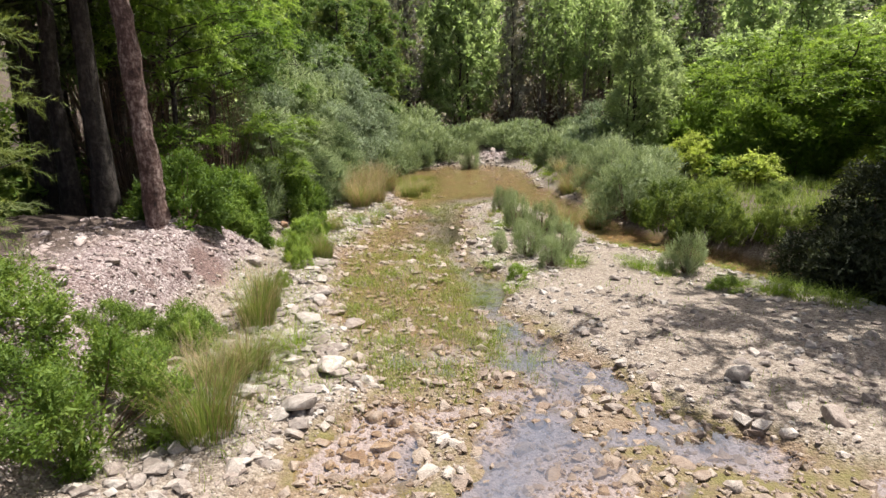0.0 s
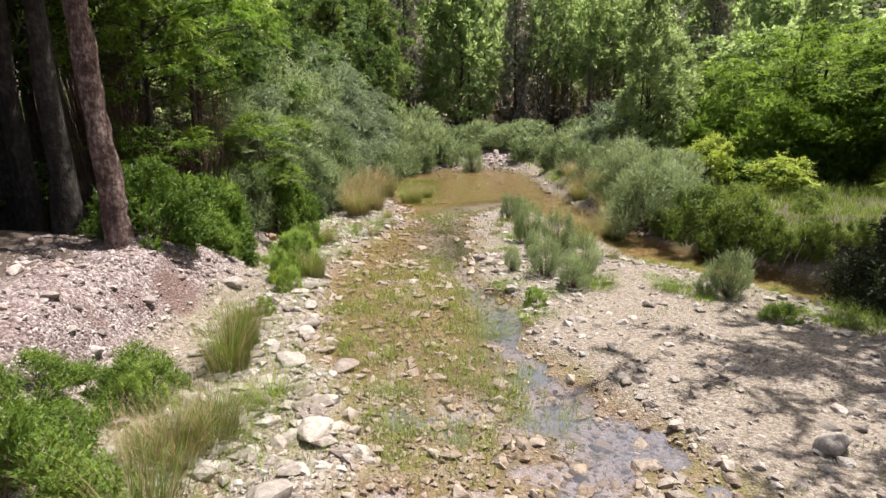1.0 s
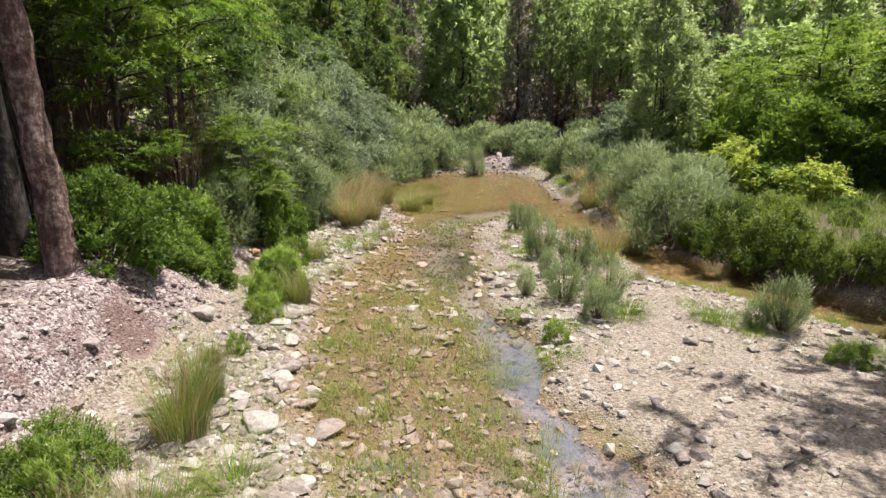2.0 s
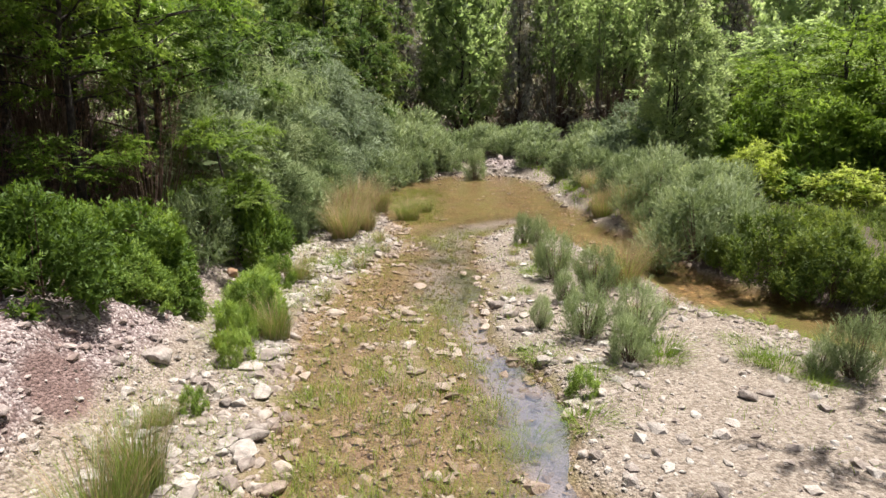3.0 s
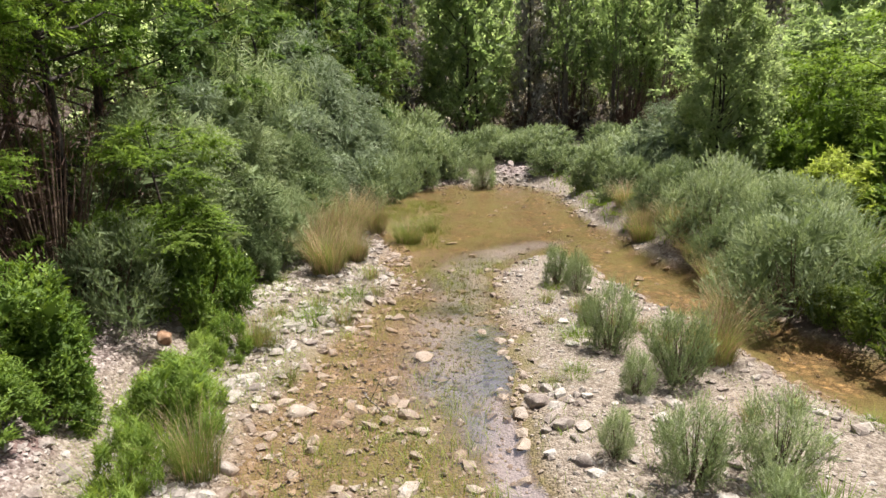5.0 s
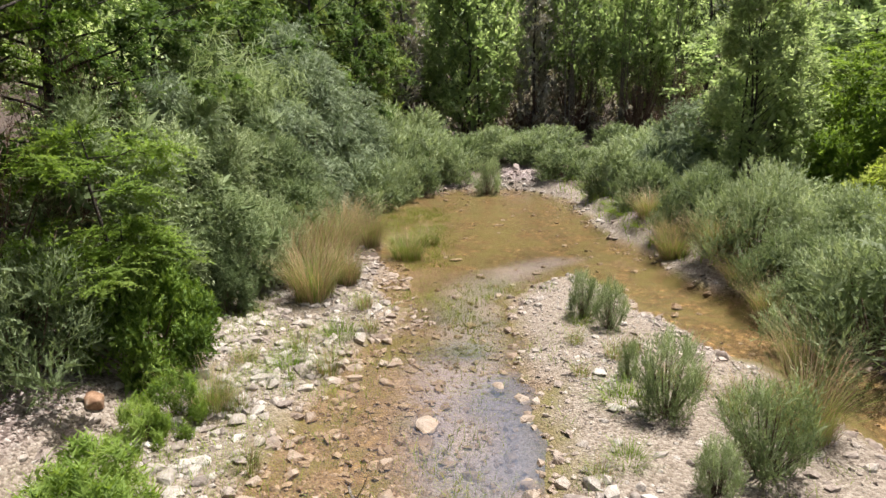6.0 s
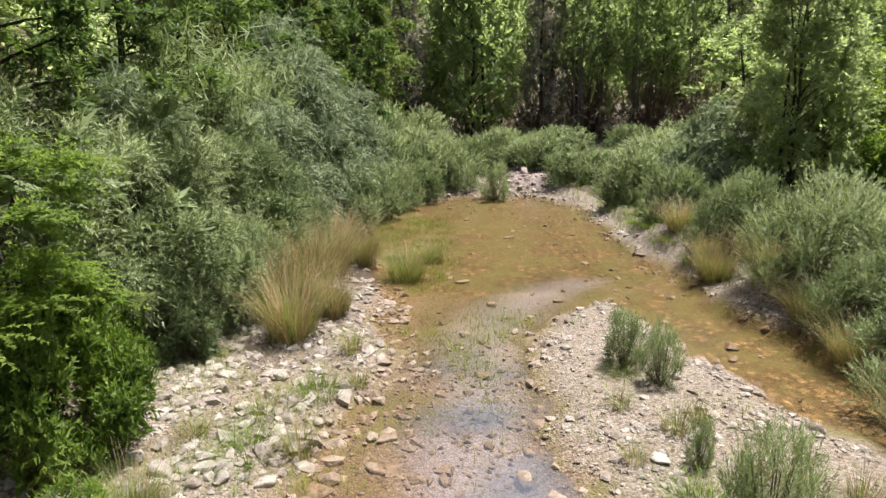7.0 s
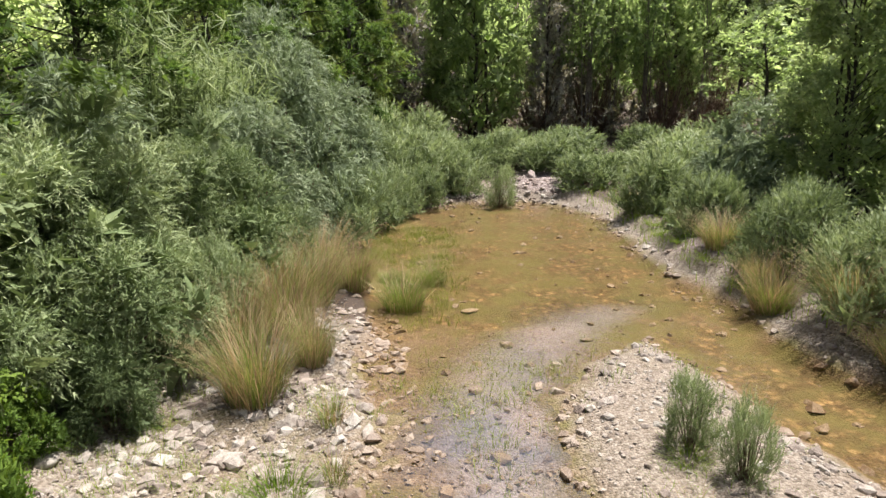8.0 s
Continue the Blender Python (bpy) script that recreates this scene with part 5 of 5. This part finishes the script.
# ---- stones ----
def stone_shape(rng, points=12):
    """A worn, slightly angular stone: the hull of points spread evenly over a flattened ball."""
    bm = bmesh.new()
    q = np.arange(points) + 0.5
    ph, th = np.arccos(1 - 2 * q / points), math.pi * (1 + 5 ** 0.5) * q
    p = np.stack([np.cos(th) * np.sin(ph), np.sin(th) * np.sin(ph), np.cos(ph)], -1) + rng.normal(size=(points, 3)) * 0.26
    p = p * np.array([1.0, 0.65 + 0.3 * rng.rand(), 0.42 + 0.25 * rng.rand()])
    vs = [bm.verts.new(v) for v in p]
    bmesh.ops.convex_hull(bm, input=vs)
    for v in [v for v in bm.verts if not v.link_faces]:
        bm.verts.remove(v)
    bmesh.ops.triangulate(bm, faces=bm.faces[:])
    bm.verts.index_update()
    V = np.array([v.co[:] for v in bm.verts]) * 0.5
    F = np.array([[v.index for v in f.verts] for f in bm.faces])
    bm.free()
    return V, F


SHAPES = [stone_shape(seeded(200 + k), 13 + k % 5) for k in range(20)]
SMALL = [stone_shape(seeded(240 + k), 7 + k % 3) for k in range(14)]


def turned(rng, n):
    """Random turns, mostly about the upright axis."""
    a, b, c = rng.rand(n) * 6.283, rng.normal(size=n) * 0.22, rng.normal(size=n) * 0.22
    Rz = np.zeros((n, 3, 3))
    Rz[:, 0, 0], Rz[:, 0, 1], Rz[:, 1, 0], Rz[:, 1, 1], Rz[:, 2, 2] = np.cos(a), -np.sin(a), np.sin(a), np.cos(a), 1
    Rx = np.zeros((n, 3, 3))
    Rx[:, 0, 0], Rx[:, 1, 1], Rx[:, 1, 2], Rx[:, 2, 1], Rx[:, 2, 2] = 1, np.cos(b), -np.sin(b), np.sin(b), np.cos(b)
    return Rz @ Rx


def cobble_density(x, y):
    wl, wr, bl, br, tl = water_left(y), water_right(y), bar_left(y), bar_right(y), bank_left(y)
    d = np.where(x < tl - 0.1, 0.6 * (1 - ease(1.6, 4.0, tl - x)) * (1 - ease(14, 17, y)), 0.0)
    d = np.where((x >= tl - 0.1) & (x < wl + 0.3), 1.3 * (1 - 0.9 * ease(21, 23, y) * (1 - ease(33, 34, y))), d)
    d = np.where((x >= wl + 0.3) & (x < bl), (0.26 + 0.22 * (1 - ease(6, 10, y))) * (1 - 0.93 * ease(17.5, 21, y)), d)
    d = np.where((x >= bl) & (x < br), 0.09 + 0.16 * ease(10, 13, y) + 0.5 * np.maximum(np.exp(-((x - bl) / 0.7) ** 2), np.exp(-((br - x) / 0.6) ** 2)) + 0.35 * ease(0.5, 0.7, wave(x, y, 1.2, 45)), d)
    d = np.where((x >= br) & (x < wr), 0.035, d)
    d = np.where((x >= wr) & (x < wr + 0.6), 0.02 + 0.28 * ease(18, 20.5, y), d)
    d = np.where((y > 33.5) & (y < 38.5) & (x > 0.6) & (x < 4.4), 0.8, d)
    patch = 0.35 + 1.1 * wave(x, y, 0.9, 12)
    return d * patch * (1 - 0.6 * np.minimum(bare_earth(x, y), 1))


def heap(name, label, rng, sx, sy, size, shapes, sink):
    """All loose stones of one size class, as one mesh resting on the ground."""
    sz = terrain(sx, sy)
    R = turned(rng, len(sx))
    kinds = rng.randint(len(shapes), size=len(sx))
    Vs, Fs, o = [], [], 0
    for k, (V, F) in enumerate(shapes):
        w = np.nonzero(kinds == k)[0]
        v = np.einsum("nij,vj->nvi", R[w], V) * size[w, None, None] + np.stack([sx[w], sy[w], sz[w] + size[w] * sink], -1)[:, None]
        f = F[None] + (np.arange(len(w)) * len(V))[:, None, None] + o
        Vs.append(v.reshape(-1, 3))
        Fs.append(f.reshape(-1, 3))
        o += len(w) * len(V)
    return tagged(new(name, mesh_from(name, np.concatenate(Vs), np.concatenate(Fs), PEBBLES)), label, "cobbles", kind="stuff")


rng = seeded(31)
cx, cy = scatter(rng, 41000, -6.5, 8.5, 3.2, 38.4, cobble_density)
fine_bar = 1 - 0.3 * ease(0.0, 0.3, cx - bar_left(cy)) * ease(-0.1, 0.2, bar_right(cy) - cx) * (0.4 + 0.6 * ease(12, 15, cy))
fine_bar = fine_bar * (1 - 0.2 * ease(0.1, 0.5, bank_left(cy) - cx))
heap("cobbles", "loose pale limestone cobbles over the river bed", rng, cx, cy, (0.05 + 0.16 * rng.rand(len(cx)) ** 2.4) * fine_bar, SHAPES, 0.02)
cx, cy = scatter(rng, 44000, -6.0, 8.0, 3.2, 24.0, lambda x, y: cobble_density(x, y) * (1 - 0.6 * ease(14, 22, y)))
heap("pebbles", "small angular limestone pebbles between the cobbles", rng, cx, cy, 0.025 + 0.045 * rng.rand(len(cx)) ** 1.5, SMALL, 0.1)



def bed_density(x, y):
    return ease(0.0, 0.4, x - water_left(y)) * ease(-0.2, 0.3, bar_left(y) - x) * (0.5 + 0.5 * (1 - ease(6.5, 9.5, y))) * (1 - ease(17, 20, y)) * (0.3 + 0.7 * wave(x, y, 0.6, 47))


cx, cy = scatter(rng, 30000, -3.0, 6.5, 3.0, 20.0, bed_density)
heap("bed_pebbles", "peach and ochre pebbles of the shallow stream bed", rng, cx, cy, 0.03 + 0.075 * rng.rand(len(cx)) ** 1.8, SMALL, 0.12)

# dead wood
def dead_branch(name, label, path, r0, twigs, seed):
    """A bare branch along a path, with a few side twigs."""
    r = seeded(seed)
    path = np.array(path, float)
    k = np.linspace(0, 1, 9)
    sp = np.stack([np.interp(k, np.linspace(0, 1, len(path)), path[:, c]) for c in range(3)], -1) + r.normal(size=(9, 3)) * r0 * 0.5
    root = tagged(new(name, tubes_mesh(name, [tube(sp, np.linspace(r0, r0 * 0.3, 9), 6)], GREY_WOOD)), label, "branch")
    for q in range(twigs):
        i = 2 + r.randint(6)
        d = unit((sp[-1] - sp[0]) + r.normal(size=3) * np.linalg.norm(sp[-1] - sp[0]) * 0.5)
        tw = new("twig", tubes_mesh("twig", [tube([sp[i], sp[i] + d * 0.12 * (1 + r.rand()), sp[i] + d * 0.3 * (1 + r.rand()) + np.array([0, 0, 0.04])], [r0 * 0.5, r0 * 0.35, r0 * 0.15], 5)], GREY_WOOD))
        tw.parent = root
    return root


def root_tangle(name, label, line_pts, n, drop, seed):
    """Thin roots and dry stalks that hang in a tangle over the edge of a cut bank."""
    r = seeded(seed)
    pts, tubes = np.array(line_pts, float), []
    for q in range(n):
        k = r.rand() * (len(pts) - 1)
        a = pts[int(k)] + (pts[min(int(k) + 1, len(pts) - 1)] - pts[int(k)]) * (k % 1) + r.normal(size=3) * np.array([0.12, 0.12, 0.05])
        side = np.array([-0.25 - 0.3 * r.rand(), -0.2 * r.rand(), 0])
        e = a + side + np.array([r.normal() * 0.12, r.normal() * 0.12, -drop * (0.3 + 0.7 * r.rand())])
        m = (a + e) / 2 + np.array([-0.1, 0, 0.08 + 0.1 * r.rand()]) + r.normal(size=3) * 0.05
        tubes.append(tube([a + np.array([0.15, 0.1, -0.06]), a, m, e], [0.009, 0.008, 0.006, 0.002], 4))
    return tagged(new(name, tubes_mesh(name, tubes, GREY_WOOD)), label, "roots", kind="stuff")


def on_ground(x, y, up=0.03):
    return (x, y, max(height(x, y), -0.02) + up)


dead_branch("fallen_branch", "bare grey branch slanting out of the dark bank", [on_ground(6.2, 9.9, 0.0), (6.7, 10.0, 0.35), (7.1, 10.0, 0.62)], 0.022, 3, 71)
root_tangle("root_tangle", "tangle of grey roots and dry stalks hanging over the cut bank",
            [(x, y, height(x, y)) for x, y in [(water_right(v) + 0.75, v) for v in (10.2, 10.9, 11.6, 12.3, 13.0)]], 260, 0.75, 76)
dead_branch("stick", "thin dry stick on the gravel bar", [on_ground(2.62, 7.22), on_ground(2.85, 7.3), on_ground(3.13, 7.4)], 0.012, 1, 72)
dead_branch("stick", "thin dark stick lying in the shallow stream", [on_ground(-1.25, 13.6), on_ground(-1.1, 13.35), on_ground(-0.95, 13.1)], 0.014, 2, 73)
dead_branch("stick", "forked dry stick on the scree", [on_ground(-3.5, 9.2), on_ground(-3.3, 9.0), on_ground(-3.0, 8.9)], 0.013, 2, 74)
dead_branch("fallen_branch", "broken dead branch below the shrubs", [on_ground(-5.6, 10.2), on_ground(-5.0, 10.6, 0.12), on_ground(-4.4, 10.5, 0.2)], 0.025, 3, 75)

# single rocks and large cobbles
ROCKS = [mesh_from("rock", *boulder_shape(270 + k), STONE, True) for k in range(8)]
for me in ROCKS:
    me.set_sharp_from_angle(angle=radians(42))


def rock(x, y, s, label, group, k, tall=1.0):
    ob = tagged(new("rock", ROCKS[k % 8]), label, "rock", group)
    ob.matrix_basis = pose(x, y, height(x, y) + s * 0.10 * tall, (k * 29) % 17 - 8, (k * 41) % 15 - 7, (k * 73) % 360) @ Matrix.Diagonal((s * 1.05, s * 1.05, s * 1.05 * tall, 1))
    return ob


LEFT_ROCKS = [(-1.44, 5.42, 0.46), (-1.31, 6.46, 0.42), (-1.95, 8.09, 0.51), (-1.32, 8.08, 0.42), (-2.03, 9.14, 0.36), (-1.63, 8.71, 0.27), (-2.88, 6.34, 0.29), (-2.34, 6.04, 0.27),
              (-1.71, 4.53, 0.18), (-2.41, 4.42, 0.28), (-2.02, 9.36, 0.34), (-2.19, 10.31, 0.33), (-2.47, 10.86, 0.33), (-2.04, 9.85, 0.2), (-2.5, 10.04, 0.22),
              (-1.77, 11.39, 0.22), (-2.4, 11.26, 0.34), (-1.91, 13.22, 0.29), (-2.03, 15.43, 0.23), (-2.98, 15.52, 0.27), (-2.16, 15.02, 0.22), (-4.06, 17.42, 0.3), (-2.3, 12.1, 0.26)]
SCREE_ROCKS = [(-4.0, 5.9, 0.3), (-3.45, 7.0, 0.26), (-3.3, 7.15, 0.3), (-4.6, 8.6, 0.22), (-5.0, 8.0, 0.26), (-5.2, 7.4, 0.2), (-4.3, 7.5, 0.2), (-4.0, 8.9, 0.24), (-5.5, 9.0, 0.24)]
STREAM_ROCKS = [(0.93, 4.6, 0.24), (2.04, 4.64, 0.25), (2.15, 4.46, 0.19), (1.38, 5.5, 0.22), (-1.14, 5.04, 0.18), (-1.26, 9.65, 0.22), (-1.35, 11.13, 0.3), (-0.52, 10.92, 0.26), (-1.63, 9.67, 0.18),
                (-0.2, 11.6, 0.25), (-0.59, 14.68, 0.35), (-1.18, 11.75, 0.18), (-0.71, 14.36, 0.25), (-0.63, 14.98, 0.27), (-1.59, 15.45, 0.26), (-1.07, 16.25, 0.28), (-1.12, 15.74, 0.22), (-0.12, 22.22, 0.36)]
BAR_ROCKS = [(3.26, 6.11, 0.36), (3.63, 5.09, 0.33), (3.0, 9.94, 0.22), (1.03, 11.02, 0.24), (0.65, 13.22, 0.29), (0.83, 12.65, 0.23), (0.23, 15.58, 0.24)]
FAR_ROCKS = [(-1.68, 32.25, 0.45), (-0.27, 32.07, 0.5), (1.2, 31.66, 0.3), (2.2, 35.0, 0.6), (2.63, 34.64, 0.7), (3.08, 34.17, 0.6), (3.0, 36.0, 0.7), (2.3, 36.2, 0.6), (1.9, 34.3, 0.4), (3.6, 34.9, 0.45), (2.7, 35.4, 0.5), (1.6, 35.5, 0.35), (3.5, 36.6, 0.5), (0.4, 34.2, 0.4), (2.4, 37.2, 0.5)]
for k, (x, y, s) in enumerate(LEFT_ROCKS):
    rock(x, y, s, "pale angular limestone rock on the stony margin", "rocks of the left margin", k, 0.75)
rock(-3.57, 10.85, 0.4, "pale angular limestone rock on the stony margin", "rocks of the left margin", 12, 1.5)
for k, (x, y, s) in enumerate(SCREE_ROCKS):
    rock(x, y, s, "whitish limestone rock on the scree slope", "rocks of the scree", k + 2)
for k, (x, y, s) in enumerate(STREAM_ROCKS):
    rock(x, y, s, "ochre-stained rock lying in the shallow stream", "rocks in the stream", k + 3, 0.5)
for k, (x, y, s) in enumerate(BAR_ROCKS):
    rock(x, y, s, "grey limestone rock on the gravel bar", "rocks on the gravel bar", k + 5, 1.2)
for k, (x, y, s) in enumerate(FAR_ROCKS):
    rock(x, y, s * 0.5, "white limestone rock at the head of the pool", "rocks at the pool's head", k + 1, 0.8)

# cobbles that can be told apart along the walk, as pieces of the ground
PIECES = [mesh_from("stone", *stone_shape(seeded(300 + k), 20), STONE, True) for k in range(12)]
for me in PIECES:
    me.set_sharp_from_angle(angle=radians(48))
rng = seeded(41)
px, py = scatter(rng, 1500, -3.4, 5.0, 4.2, 17.0, lambda x, y: cobble_density(x, y) * 0.9)
for k, (x, y) in enumerate(list(zip(px.tolist(), py.tolist()))[:300]):
    s = 0.08 + 0.11 * rng.rand() ** 2
    ob = new("stone", PIECES[k % 12])
    ob.parent = ground
    ob.matrix_basis = pose(x, y, height(x, y) + s * 0.08, 20 * rng.rand() - 10, 20 * rng.rand() - 10, 360 * rng.rand()) @ Matrix.Diagonal((s, s, s, 1))

rust = rock(-4.05, 14.75, 0.3, "rust-stained orange rock below the willow", "rocks of the left margin", 2, 1.2)
rust.data = rust.data.copy()
rust.data.materials[0] = RUST
white = rock(3.1, 37.4, 0.62, "rounded white boulder at the head of the pool", "rocks at the pool's head", 6, 1.2)
